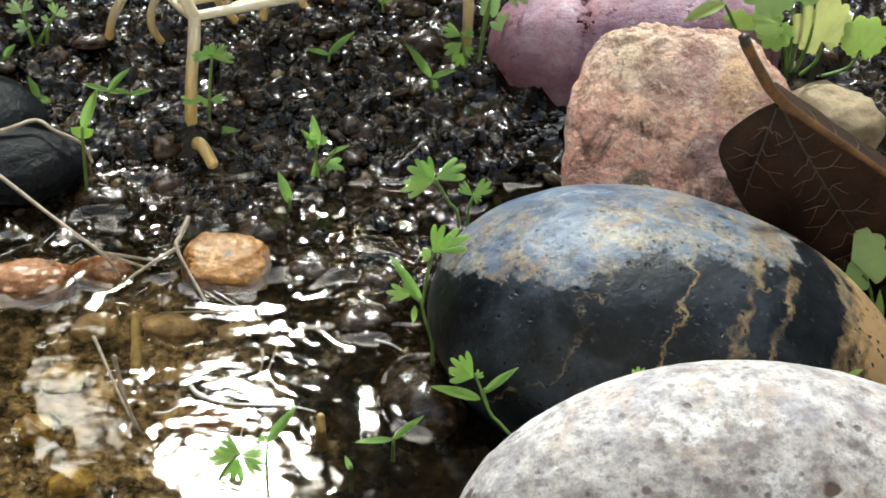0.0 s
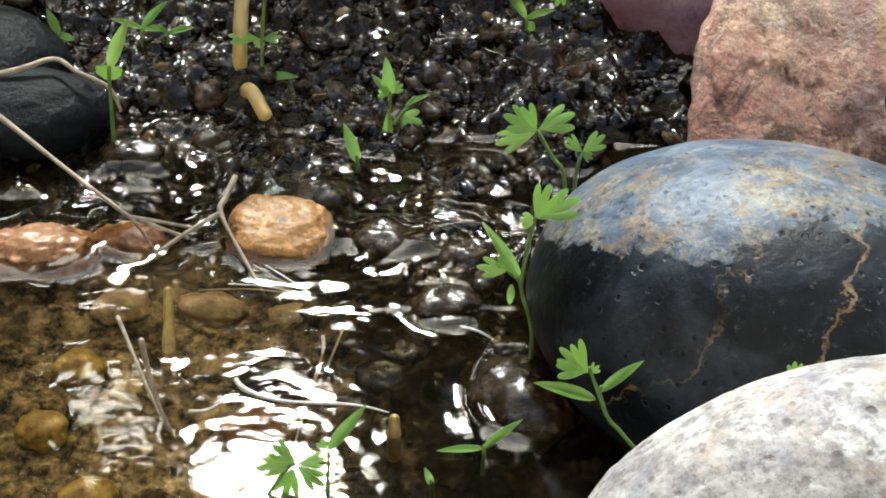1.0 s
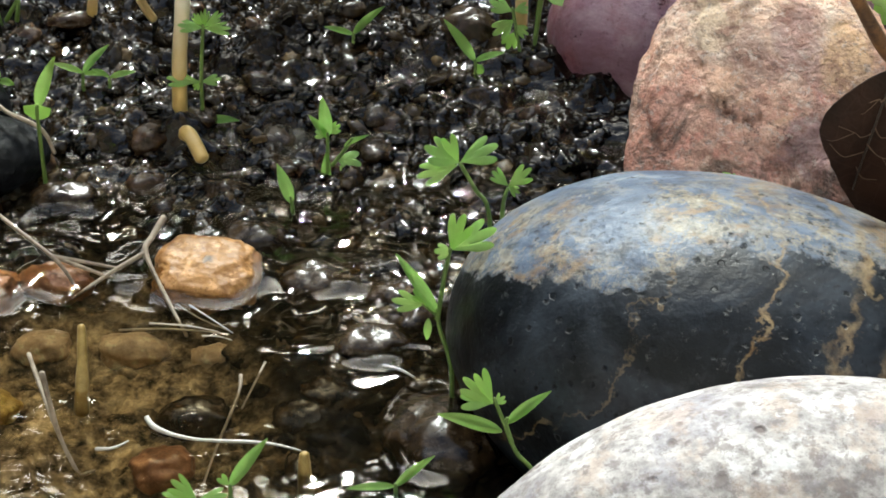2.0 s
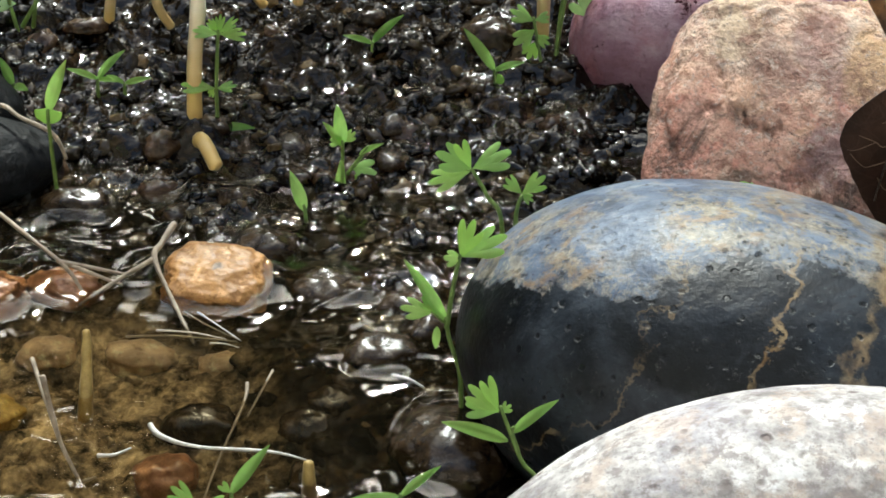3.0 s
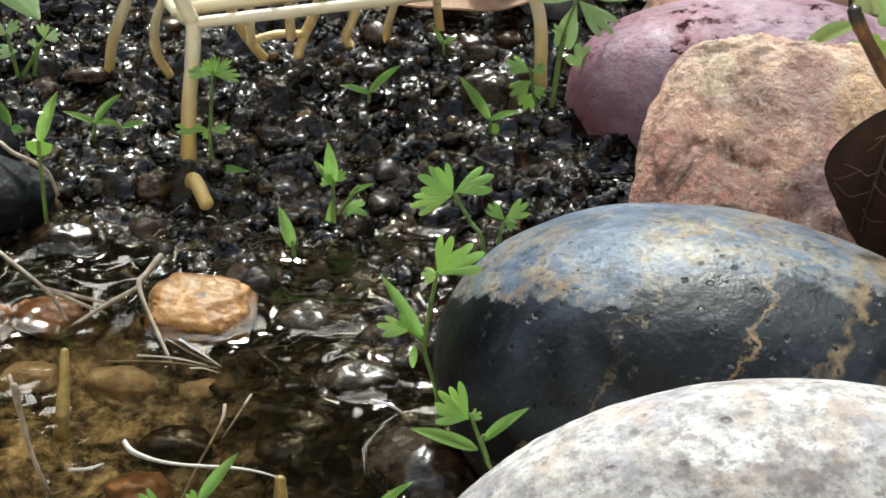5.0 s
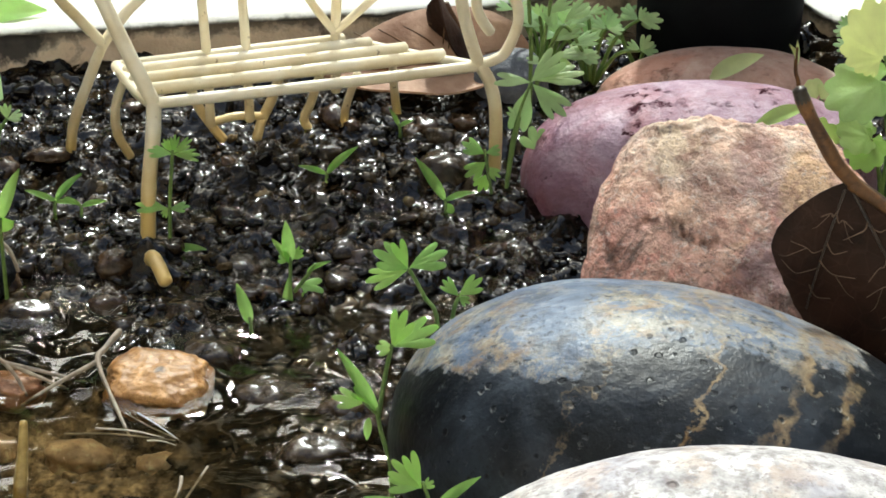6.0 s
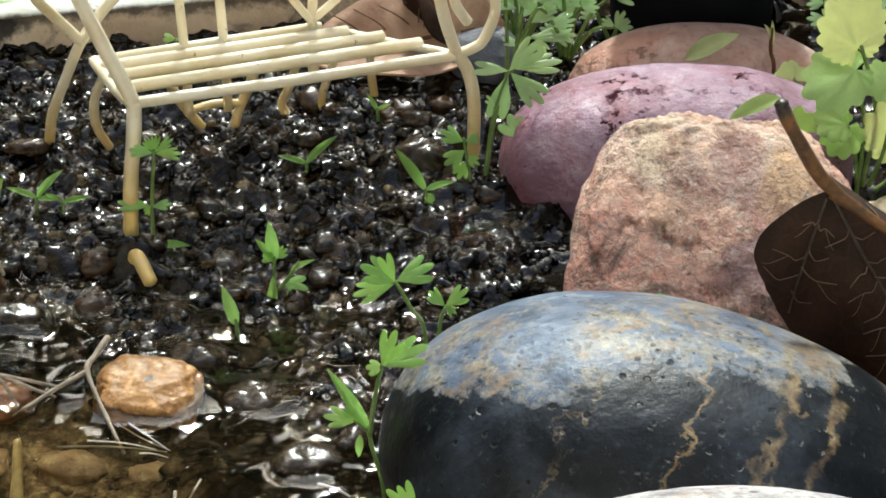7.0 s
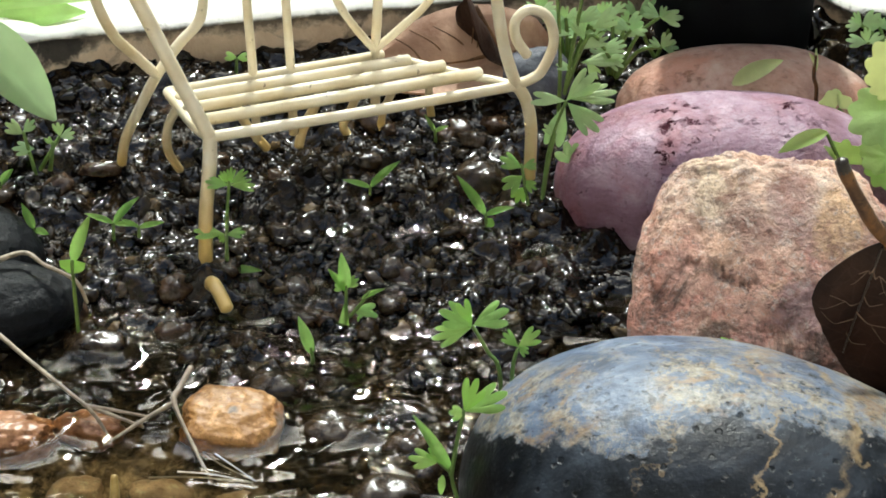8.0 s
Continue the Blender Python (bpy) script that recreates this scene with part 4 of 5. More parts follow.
stone("slate_stone", "small blue-grey stone behind the bench", SLATE, (4.25, 7.3, 0.7), (0.6, 0.5, 0.45), seed=10, rough=0.1)
stone("pebble", "amber pebble half sunk in the shallow water", YELLOW_PEBBLE, (-0.01, 0.0, -0.08), (0.64, 0.54, 0.28), (-6, 6, 2), "pebbles in the water", seed=11, rough=0.12, freq=2.0, steps=6, square=2.8, grain=0.008, facets=0.03)
stone("pebble", "rust-orange pebble at the water's edge", ORANGE_PEBBLE, (-3.0, -0.2, -0.2), (0.75, 0.42, 0.32), (8, 0, 0), "pebbles in the water", seed=12, rough=0.2, steps=5, grain=0.04, facets=0.15)
stone("pebble", "orange-brown pebble half sunk beside a twig", ORANGE_PEBBLE, (-1.85, 0.0, -0.18), (0.45, 0.32, 0.2), (-10, 0, 0), "pebbles in the water", seed=13, rough=0.2, steps=4, grain=0.04, facets=0.15)
for k, (mat, label, c, r, yaw) in enumerate((
        (TAN_PEBBLE, "tan pebble under the water", (-1.95, -0.9, -0.47), (0.34, 0.24, 0.18), 5),
        (TAN_PEBBLE, "long tan pebble under the water", (-0.85, -0.98, -0.47), (0.44, 0.26, 0.18), -4),
        (TAN_PEBBLE, "brown pebble under the water", (0.1, -1.12, -0.5), (0.3, 0.22, 0.16), 10),
        (OCHRE_PEBBLE, "ochre pebble under the water", (-2.4, -2.0, -0.47), (0.32, 0.26, 0.18), 0),
        (OCHRE_PEBBLE, "ochre pebble under the water", (-2.2, -4.1, -0.5), (0.35, 0.25, 0.18), 20),
        (OCHRE_PEBBLE, "amber pebble under the water", (-2.75, -3.05, -0.46), (0.3, 0.26, 0.2), 0),
        (ORANGE_PEBBLE, "dull orange pebble under the water", (-0.35, -3.1, -0.45), (0.36, 0.28, 0.2), 15),
        (DARK_PEBBLE, "dark pebble breaking the water surface", (-0.05, -2.3, -0.3), (0.42, 0.28, 0.2), 5),
        (DARK_PEBBLE, "dark pebble breaking the water surface", (1.2, -2.35, -0.3), (0.35, 0.28, 0.2), -10),
        (DARK_PEBBLE, "dark wet pebble at the water edge", (1.45, -2.05, -0.18), (0.3, 0.24, 0.16), 10),
        (DARK_PEBBLE, "dark brown wet pebble at the water edge", (1.95, -1.35, -0.1), (0.5, 0.38, 0.26), 15),
        (DARK_PEBBLE, "dark brown wet pebble at the water edge", (1.3, -0.1, -0.1), (0.5, 0.36, 0.25), -12),
        (DARK_PEBBLE, "mossy dark stone lapped by water", (2.75, -3.0, -0.1), (0.55, 0.7, 0.35), 30),
        (DARK_PEBBLE, "brown wet pebble in the shallows", (0.55, 0.75, -0.05), (0.42, 0.3, 0.22), 0),
        (DARK_PEBBLE, "brown wet pebble in the shallows", (2.3, -0.45, -0.08), (0.42, 0.32, 0.24), 0),
        (GRAVEL_PEBBLE, "long brown pebble beneath the bench", (-2.15, 5.25, 0.4), (0.32, 0.15, 0.1), 8),
        (DARK_PEBBLE, "brown wet pebble in the gravel", (-1.9, 1.6, 0.05), (0.4, 0.28, 0.2), 0),
        (DARK_PEBBLE, "round brown pebble in the gravel", (3.3, 5.0, 0.42), (0.4, 0.3, 0.25), 0))):
    if mat == DARK_PEBBLE:
        c = (c[0], c[1], c[2] - 0.1)
    stone("pebble", label, mat, c, r, (yaw, 0, 0), "pebbles in the water", seed=20 + k, rough=0.2, freq=1.5, steps=4, square=2.3, grain=0.012, facets=0.06)



def loose_pebbles():
    """Wet pebbles lying in the gravel, on a few shared meshes."""
    rnd = random.Random(21)
    shapes = []
    for k in range(8):
        bm = lump((0, 0, 0), (0.3, rnd.uniform(0.2, 0.27), rnd.uniform(0.13, 0.2)), (0, 0, 0), 60 + k, 0.3, 1.5, 3, 2.4, grain=0.02, facets=0.14)
        shapes.append(mesh_of("pebble", bm, GRAVEL_PEBBLE if k < 3 else DARK_PEBBLE))
    words = {GRAVEL_PEBBLE: "brown wet pebble lying in the gravel", DARK_PEBBLE: "black wet pebble lying in the gravel"}
    placed = 0
    while placed < 70:
        x, y = rnd.uniform(-4.2, 5.2), rnd.uniform(-3.6, 6.8)
        if (y < 0 and x < 0.9) or (x > 2.8 and y < 3.2) or (x > 4.3 and y < 6):
            continue
        me = shapes[rnd.randrange(8)]
        ob = new("pebble", me)
        ob.location = Vector((x, y, bed_height(x, y) - 0.05)) * CM
        ob.rotation_euler = (rnd.uniform(-0.3, 0.3), rnd.uniform(-0.3, 0.3), rnd.uniform(0, 6.28))
        size = rnd.uniform(0.45, 1.0)
        ob.scale = (size, size, size)
        tagged(ob, words[me.materials[0]], "pebble", "wet pebbles in the gravel")
        placed += 1


loose_pebbles()

# ---------------------------------------------------------------- bench
BENCH_AT = Vector((-0.41, 3.58, 0.0))
BENCH_U, BENCH_V = Vector((0.953, 0.302, 0)), Vector((-0.302, 0.953, 0))


def on_bench(a, p, z):
    """A place a along the bench's front, p towards its back and z up."""
    return BENCH_AT + BENCH_U * a + BENCH_V * p + Vector((0, 0, z))


def wire(name, parent, points, r=0.075, label=""):
    return part(name, tube([on_bench(*p) for p in points], r, wobble=0.06), PAINT, parent, label)


def bench():
    b = thing("garden_bench", on_bench(0, 0, 0.1), "miniature cream-painted wire garden bench standing in wet gravel", "bench")
    z = 2.0
    wire("front_rail", b, [(0, 0, z), (2.2, 0.0, z - 0.02), (4.42, 0.02, z - 0.02)], 0.08)
    for p, end in ((0.45, 4.05), (0.8, 3.62), (1.1, 3.2)):
        wire("seat_slat", b, [(-0.05 - p * 0.12, p, z), (end, p + 0.03, z - 0.01)], 0.09)
    wire("back_rail", b, [(-0.2, 1.38, z - 0.02), (2.9, 1.42, z - 0.02)], 0.065)
    wire("side_rail", b, [(0, 0, z - 0.02), (-0.12, 0.55, z - 0.06), (-0.25, 1.4, z - 0.04)], 0.085)
    wire("side_rail", b, [(4.42, 0.02, z - 0.02), (4.2, 0.3, z - 0.05), (3.9, 0.55, z - 0.06), (3.1, 1.3, z - 0.06)], 0.06)
    wire("leg", b, [(0, 0, z), (-0.05, -0.1, 1.6), (-0.17, -0.24, 0.9), (-0.26, -0.4, -0.1)], 0.1)
    wire("foot", b, [(-0.27, -0.7, 0.0), (-0.29, -0.9, 0.25), (-0.26, -1.1, 0.27), (-0.2, -1.38, 0.12)], 0.095, "cream-painted foot turning ochre towards the ground")
    wire("leg", b, [(4.42, 0.02, z), (4.58, 0.0, 1.7), (4.66, -0.02, 1.2), (4.64, -0.05, 0.3)], 0.09)
    wire("armrest", b, [(0, 0, z), (-0.3, 0.35, 2.75), (-0.62, 0.75, 3.6), (-0.9, 1.1, 4.3)], 0.1)
    wire("armrest", b, [(4.42, 0.02, z), (4.22, 0.0, 2.66), (4.1, 0.0, 3.4), (4.05, 0.1, 4.2)], 0.085)
    wire("scroll", b, [(4.42, 0.02, z), (4.62, 0.0, 2.05), (4.8, 0.0, 2.17), (4.96, 0.0, 2.6), (4.85, 0.0, 3.02), (4.58, 0.0, 3.18), (4.38, 0.0, 3.04), (4.4, 0.0, 2.75), (4.57, 0.0, 2.46)], 0.075)
    wire("side_brace", b, [(-0.86, 2.1, 0.45), (-0.8, 1.95, 0.95), (-0.62, 1.5, 1.75), (-0.44, 1.15, 2.4), (-0.1, 1.2, 2.8), (0.22, 1.25, 3.1), (0.3, 1.25, 3.6), (0.3, 1.3, 4.3)], 0.075)
    wire("side_brace", b, [(-0.44, 1.15, 2.4), (-0.75, 1.0, 2.85), (-1.05, 0.9, 3.3), (-1.25, 0.9, 3.9), (-1.25, 1.0, 4.4)], 0.075)
    wire("side_brace", b, [(-0.2, 1.05, z - 0.1), (-0.3, 1.35, 1.4), (-0.28, 1.52, 0.9), (-0.1, 1.66, 0.46)], 0.065)
    for a in (0.98, 1.53):
        wire("back_post", b, [(a + 0.02, 1.42, 0.9), (a, 1.4, z), (a - 0.07, 1.3, 3.3), (a - 0.08, 1.3, 4.6)], 0.065)
    wire("back_post", b, [(2.78, 1.4, 1.2), (2.78, 1.38, z + 0.1), (2.8, 1.3, 3.0), (2.8, 1.3, 4.6)], 0.07)
    wire("back_scroll", b, [(2.76, 1.36, 2.12), (2.5, 1.3, 2.5), (2.22, 1.26, 3.0), (2.0, 1.26, 3.7), (2.0, 1.28, 4.6)], 0.06)
    wire("back_scroll", b, [(2.78, 1.36, 2.12), (3.15, 1.3, 2.45), (3.56, 1.26, 2.85), (3.85, 1.26, 3.5), (3.9, 1.28, 4.6)], 0.06)
    wire("top_rail", b, [(-1.25, 1.2, 4.5), (1.5, 1.3, 4.75), (4.1, 1.25, 4.5)], 0.085)
    wire("back_foot", b, [(0.7, 1.5, 1.6), (0.92, 1.8, 1.0), (1.1, 1.9, 0.66), (1.26, 1.88, 0.42)], 0.07)
    wire("back_foot", b, [(2.05, 1.5, 1.6), (1.95, 1.8, 1.0), (1.82, 1.88, 0.66), (1.72, 1.82, 0.4)], 0.075)
    wire("back_foot", b, [(2.6, 1.5, 1.5), (2.5, 1.75, 0.9), (2.42, 1.85, 0.6), (2.52, 1.78, 0.4)], 0.065)
    wire("back_foot", b, [(3.1, 1.45, 1.4), (3.02, 1.8, 0.75), (3.0, 1.85, 0.42)], 0.06)
    wire("back_foot", b, [(3.6, 1.4, 1.5), (3.72, 1.75, 0.9), (3.8, 1.85, 0.42)], 0.06)
    wire("stretcher", b, [(1.05, 1.85, 0.72), (1.45, 1.85, 0.78), (1.85, 1.86, 0.72)], 0.06)


bench()

# ---------------------------------------------------------------- black pot and things at the back


def lathe(profile, at, sides=40):
    bm = bmesh.new()
    rings = [[bm.verts.new((at[0] + r * math.cos(2 * math.pi * k / sides), at[1] + r * math.sin(2 * math.pi * k / sides), at[2] + z)) for k in range(sides)] for r, z in profile]
    for a, b in zip(rings, rings[1:]):
        for k in range(sides):
            bm.faces.new([a[k], a[(k + 1) % sides], b[(k + 1) % sides], b[k]])
    bm.faces.new(list(reversed(rings[0])))
    bm.faces.new(rings[-1])
    return bm


def black_pot():
    at = (7.4, 8.85, 0.3)
    pot = thing("plant_pot", at, "black plastic pot standing at the back of the basin", "pot")
    body = part("body", lathe(((1.18, 0.0), (1.22, 0.08), (1.3, 3.4), (1.16, 3.4), (1.1, 0.3), (0.2, 0.25)), at), PLASTIC, pot)
    part("lip", lathe(((1.28, 3.1), (1.42, 3.12), (1.44, 3.55), (1.38, 3.6), (1.2, 3.58), (1.18, 3.2)), at), PLASTIC, body)


black_pot()

# ---------------------------------------------------------------- dry leaves


def leaf_half(neck, rib, across, back, length, width, side, seed, curl=0.12):
    """One half of a heart-shaped dry leaf along its midrib, as a grid of rows."""
    rows = []
    n = 16
    for i in range(n + 1):
        s = i / n
        w = width * (math.sin(math.pi * min(1.0, s ** 0.72)) ** 0.7) if 0 < s < 1 else 0.0
        row = []
        for k in range(9):
            u = k / 8
            wave = 0.05 * noise.noise(Vector((s * 4, u * 3, seed))) + curl * u * u * math.sin(math.pi * s)
            sweep = -0.18 * length * u * (1 - s) ** 3
            row.append(neck + rib * (length * s + sweep) + across * (w * u * side) + back * (wave * length * 0.6))
        rows.append(row)
    return rows


def rows_mesh(rows, thick):
    bm = bmesh.new()
    made = [[bm.verts.new(p) for p in row] for row in rows]
    for a, b in zip(made, made[1:]):
        for k in range(len(a) - 1):
            bm.faces.new([a[k], a[k + 1], b[k + 1], b[k]])
    bmesh.ops.remove_doubles(bm, verts=bm.verts[:], dist=0.002)
    bmesh.ops.recalc_face_normals(bm, faces=bm.faces[:])
    bmesh.ops.solidify(bm, geom=bm.faces[:], thickness=thick)
    return bm


def dry_leaf(label, neck, tip, across, fold, length, width, stalk, mat, seed, curl=0.12):
    neck, tip, across = Vector(neck), Vector(tip), Vector(across).normalized()
    rib = (tip - neck).normalized()
    across = (across - rib * across.dot(rib)).normalized()
    back = rib.cross(across).normalized()
    leaf = thing("dry_leaf", tip, label, "leaf")
    face = part("leaf_half", rows_mesh(leaf_half(neck, rib, across, back, length, width, 1, seed, curl), 0.03), mat, leaf)
    other = (Matrix.Rotation(radians(fold), 3, rib) @ -across)
    ob = rib.cross(other).normalized()
    part("leaf_half", rows_mesh(leaf_half(neck, rib, other, -ob, length, width, 1, seed + 3, -curl), 0.03), mat, leaf)
    part("midrib", tube([neck, neck + rib * length * 0.5, neck + rib * length * 0.97], 0.06, 0.02), PETIOLE, leaf)
    for s in (0.18, 0.32, 0.46, 0.6):
        a = neck + rib * length * s
        part("vein", tube([a, a + (across * 0.75 + rib * 0.4) * width * 0.5 - back * 0.0, a + (across * 0.85 + rib * 0.75) * width * 0.85], 0.022, 0.008, 6), PETIOLE, face)
    if stalk:
        part("stalk", tube([neck + rib * 0.1] + [Vector(p) for p in stalk], 0.09, 0.085, wobble=0.2), PETIOLE, leaf, "curved brown stalk with a dark cut end")


REACH = ((0, 3.5), (20, 3.2), (38, 2.6), (59, 2.12), (72, 1.68), (87, 1.34), (102, 1.16), (111, 0.92), (118, 0.52), (125, 0.2))


def broad_dry_leaf():
    """A broad dry leaf folded along its midrib; one half hangs to the front, the other turns away."""
    neck = Vector((7.95, -0.46, 3.06))
    right, down = Vector((0.99, -0.08, 0.03)).normalized(), Vector((0.05, -0.25, -0.96)).normalized()
    away = down.cross(right).normalized()
    away = away if away.y > 0 else -away
    rib = (right * 0.81 + down * 0.585).normalized()
    hang = (down * 0.81 - right * 0.585).normalized()
    turned = -hang * math.cos(radians(88)) + away * math.sin(radians(88))

    def front(angle, r):
        a = radians(angle)
        p = rib * (r * math.cos(a)) + hang * (r * math.sin(a))
        u = r * math.sin(a)
        ripple = 0.05 * noise.noise(Vector((p.x * 2.1, p.z * 2.1, 3.0))) + 0.05 * u * math.sin(angle * 0.12)
        return neck + p + away * (0.1 * u * u + ripple * min(1, r) - 0.1 * math.sin(min(1.0, r / 2) * math.pi) * math.sin(a))

    def rear(angle, r):
        a = radians(angle)
        p = rib * (r * math.cos(a)) + turned * (r * math.sin(a))
        return neck + p + Vector((0, 0, -0.12 * (r * math.sin(a)) ** 2 + 0.05 * noise.noise(p * 2)))

    def half(place, seed, sweep=125):
        rows = []
        for k in range(41):
            angle = sweep * k / 40
            reach = float(np.interp(angle, [q[0] for q in REACH], [q[1] for q in REACH]))
            reach *= 1 + 0.025 * noise.noise(Vector((angle * 0.12, seed, 0))) + 0.012 * noise.noise(Vector((angle * 0.5, seed, 4)))
            rows.append([place(angle, reach * (0.02 + 0.98 * i / 14)) for i in range(15)])
        return rows_mesh(rows, 0.028)

    leaf = thing("dry_leaf", (8.4, -0.6, 0.6), "large dark brown dry leaf leaning against the pink rock", "leaf")
    face = part("leaf_half", half(front, 1), DEAD, leaf)
    back = part("leaf_half", half(rear, 2, 84), DEAD, leaf)
    part("midrib", tube([neck + rib * 0.05, neck + rib * 0.5, neck + rib * 1.6, neck + rib * 3.3], 0.09, 0.03), PETIOLE, leaf, "tan midrib along the fold")

    def vein(holder, place, spots, r=0.014):
        lift = -away * 0.02 if place == front else Vector((0, 0, 0.02))
        part("vein", tube([place(*q) + lift for q in spots], r, r * 0.6, 5), LEAF_VEIN if r < 0.012 else DARK_TWIG, holder, "thin pale vein" if r < 0.012 else "")

    vein(face, front, [(30, 0.1), (27, 1.0), (25, 2.0), (24, 3.0)], 0.02)
    vein(face, front, [(78, 0.1), (73, 0.7), (71, 1.3), (70, 1.6)], 0.016)
    rnd = random.Random(5)
    for base, lo, hi, spread in ((27, 0.5, 2.9, 1), (27, 0.6, 2.7, -1), (73, 0.35, 1.4, 1), (73, 0.4, 1.45, -1)):
        r = lo
        while r < hi:
            swing = (24 if base == 27 else 22) / max(0.75, r) * rnd.uniform(0.6, 1.2)
            mid = (base + spread * swing * 0.5, r * 1.02 + 0.06 + rnd.uniform(-0.05, 0.06))
            end = (base + spread * swing, r + 0.12 + rnd.uniform(-0.05, 0.08))
            vein(face, front, [(base, r), (base + spread * swing * 0.25, r + 0.08), mid, end], rnd.uniform(0.0065, 0.01))
            if rnd.random() < 0.6:
                vein(face, front, [mid, (mid[0] + spread * swing * 0.3, mid[1] + 0.2), (mid[0] + spread * swing * 0.45, mid[1] + 0.26)], 0.005)
            r += rnd.uniform(0.2, 0.5)
    for r in (0.7, 1.05, 1.45):
        vein(back, rear, [(3, r), (20 / r, r + 0.1), (34 / r, r + 0.16)], 0.012)
    stem = [neck + rib * 0.4, neck + rib * 0.12 + Vector((0, 0, 0.02)), Vector((7.82, -0.44, 3.24)), Vector((7.62, -0.41, 3.56)), Vector((7.45, -0.38, 3.86)), Vector((7.36, -0.36, 4.04))]
    stalk = part("stalk", tube(stem, 0.075, 0.088, 12, wobble=0.15), PETIOLE, leaf, "curved brown stalk")
    part("cut_end", tube([Vector((7.385, -0.365, 3.99)), Vector((7.35, -0.36, 4.07)), Vector((7.33, -0.36, 4.13))], 0.088, 0.112, 12, wobble=0.7), DARK_TWIG, stalk, "dark torn end of the stalk")


broad_dry_leaf()
dry_leaf("fallen brown leaf behind the bench", (4.1, 7.6, 1.0), (1.8, 7.3, 0.75), (0.1, 0.5, 0.85), 30, 2.6, 0.8, [], DEAD_PALE, 8, 0.2)
dry_leaf("curled dark dry leaf behind the bench", (3.3, 7.6, 1.75), (3.9, 7.35, 0.75), (-0.6, 0.2, -0.5), 60, 1.1, 0.5, [], DEAD, 12, 0.35)

# ---------------------------------------------------------------- twigs and stalks


def twig(label, stems, r=0.05, mat=TWIG, category="twig", name="twig", start=1.0, end=0.6):
    low = min((p for s in stems for p in s), key=lambda p: p[2])
    if len(stems) == 1:
        return single(name, tube(stems[0], r * start, r * end, 8, 0.25, len(label)), mat, low, label, category)
    t = thing(name, low, label, category)
    for i, s in enumerate(stems):
        part("stem" if i == 0 else "branch", tube(s, r if i == 0 else r * 0.7, r * 0.5, 8, 0.25, i), mat, t)
    return t


twig("forked dry twig standing in the shallow water", [[(-0.57, 0.75, 0.25), (-0.68, 0.3, 0.28), (-0.74, 0.05, 0.24), (-0.5, -0.5, 0.06), (-0.2, -1.08, -0.16)], [(-0.74, 0.05, 0.24), (-1.15, -0.1, 0.06), (-1.62, -0.34, -0.15)]], 0.042)
twig("long grey forked twig lying over the gravel", [[(-3.9, 1.75, 0.85), (-3.38, 1.31, 0.7), (-2.6, 0.6, 0.48), (-1.85, 0.0, 0.23)], [(-1.85, 0.0, 0.23), (-1.55, 0.08, 0.1), (-1.1, 0.12, -0.05)], [(-1.85, 0.0, 0.23), (-1.7, -0.1, 0.08), (-1.58, -0.21, -0.1)], [(-1.9, 0.05, 0.22), (-1.5, 0.0, 0.06), (-1.15, -0.02, -0.1)]], 0.04)
twig("grey twig resting on the black stone", [[(-4.5, 2.2, 0.66), (-3.4, 2.3, 0.82), (-2.9, 2.5, 0.86), (-2.6, 2.3, 0.8), (-2.2, 2.2, 0.62), (-2.05, 2.12, 0.3)]], 0.04)
twig("thin brown twig standing in the water", [[(-1.55, -3.2, 1.05), (-1.4, -3.43, 0.35), (-1.2, -3.52, -0.2)], [(-1.2, -3.52, -0.15), (-1.05, -3.5, -0.1)]], 0.036)
twig("dry twigs afloat beside the pebble", [[(-1.0, -1.0, -0.12), (-0.4, -1.02, -0.1), (0.3, -1.09, -0.13)], [(-0.35, -0.55, -0.1), (-0.05, -0.85, -0.08), (0.3, -1.05, -0.12)]], 0.016, STRAW)
twig("yellow hollow stalk standing in the water", [[(-1.33, -1.63, 0.45), (-1.32, -1.9, 0.15), (-1.33, -2.3, -0.3)]], 0.08, STALK, "stalk", "stalk", 0.55, 1.1)
twig("short ochre stump of a stalk in the water", [[(1.25, -3.55, 0.14), (1.25, -3.62, -0.1), (1.25, -3.65, -0.4)]], 0.085, STALK, "stalk", "stalk", 0.7, 1.1)
twig("pale arched straw in the shallow water", [[(-1.9, -2.0, 0.35), (-1.56, -2.87, 0.1), (-1.3, -3.35, -0.2)]], 0.026, TWIG)
twig("thin submerged straw in shallow water", [[(0.48, -1.95, -0.05), (0.46, -2.25, -0.1), (0.24, -3.08, -0.2), (0.1, -3.6, -0.35)], [(0.75, -1.69, -0.08), (0.51, -2.44, -0.14)]], 0.022, TWIG)
twig("white split straw floating on the water", [[(-0.54, -2.7, -0.03), (-0.4, -2.88, -0.05), (0.02, -3.05, -0.06), (0.8, -3.12, -0.07), (1.2, -3.25, -0.08)]], 0.026, WHITE_STRAW, start=1.4, end=0.3)

twig("short white straw curl in the shallows", [[(1.78, -0.91, -0.06), (1.91, -1.11, -0.02), (1.94, -1.44, -0.08)]], 0.024, WHITE_STRAW, start=1.0, end=0.35)
twig("white straw flake in the shallows", [[(2.12, -1.82, -0.06), (2.31, -1.94, -0.02), (2.48, -2.02, -0.08)]], 0.022, WHITE_STRAW, start=1.0, end=0.35)
twig("bundle of split white straw beside the twig", [[(-0.19, -0.63, -0.05), (0.07, -0.92, -0.02), (0.35, -1.14, -0.08)]], 0.013, WHITE_STRAW, start=1.0, end=0.35)
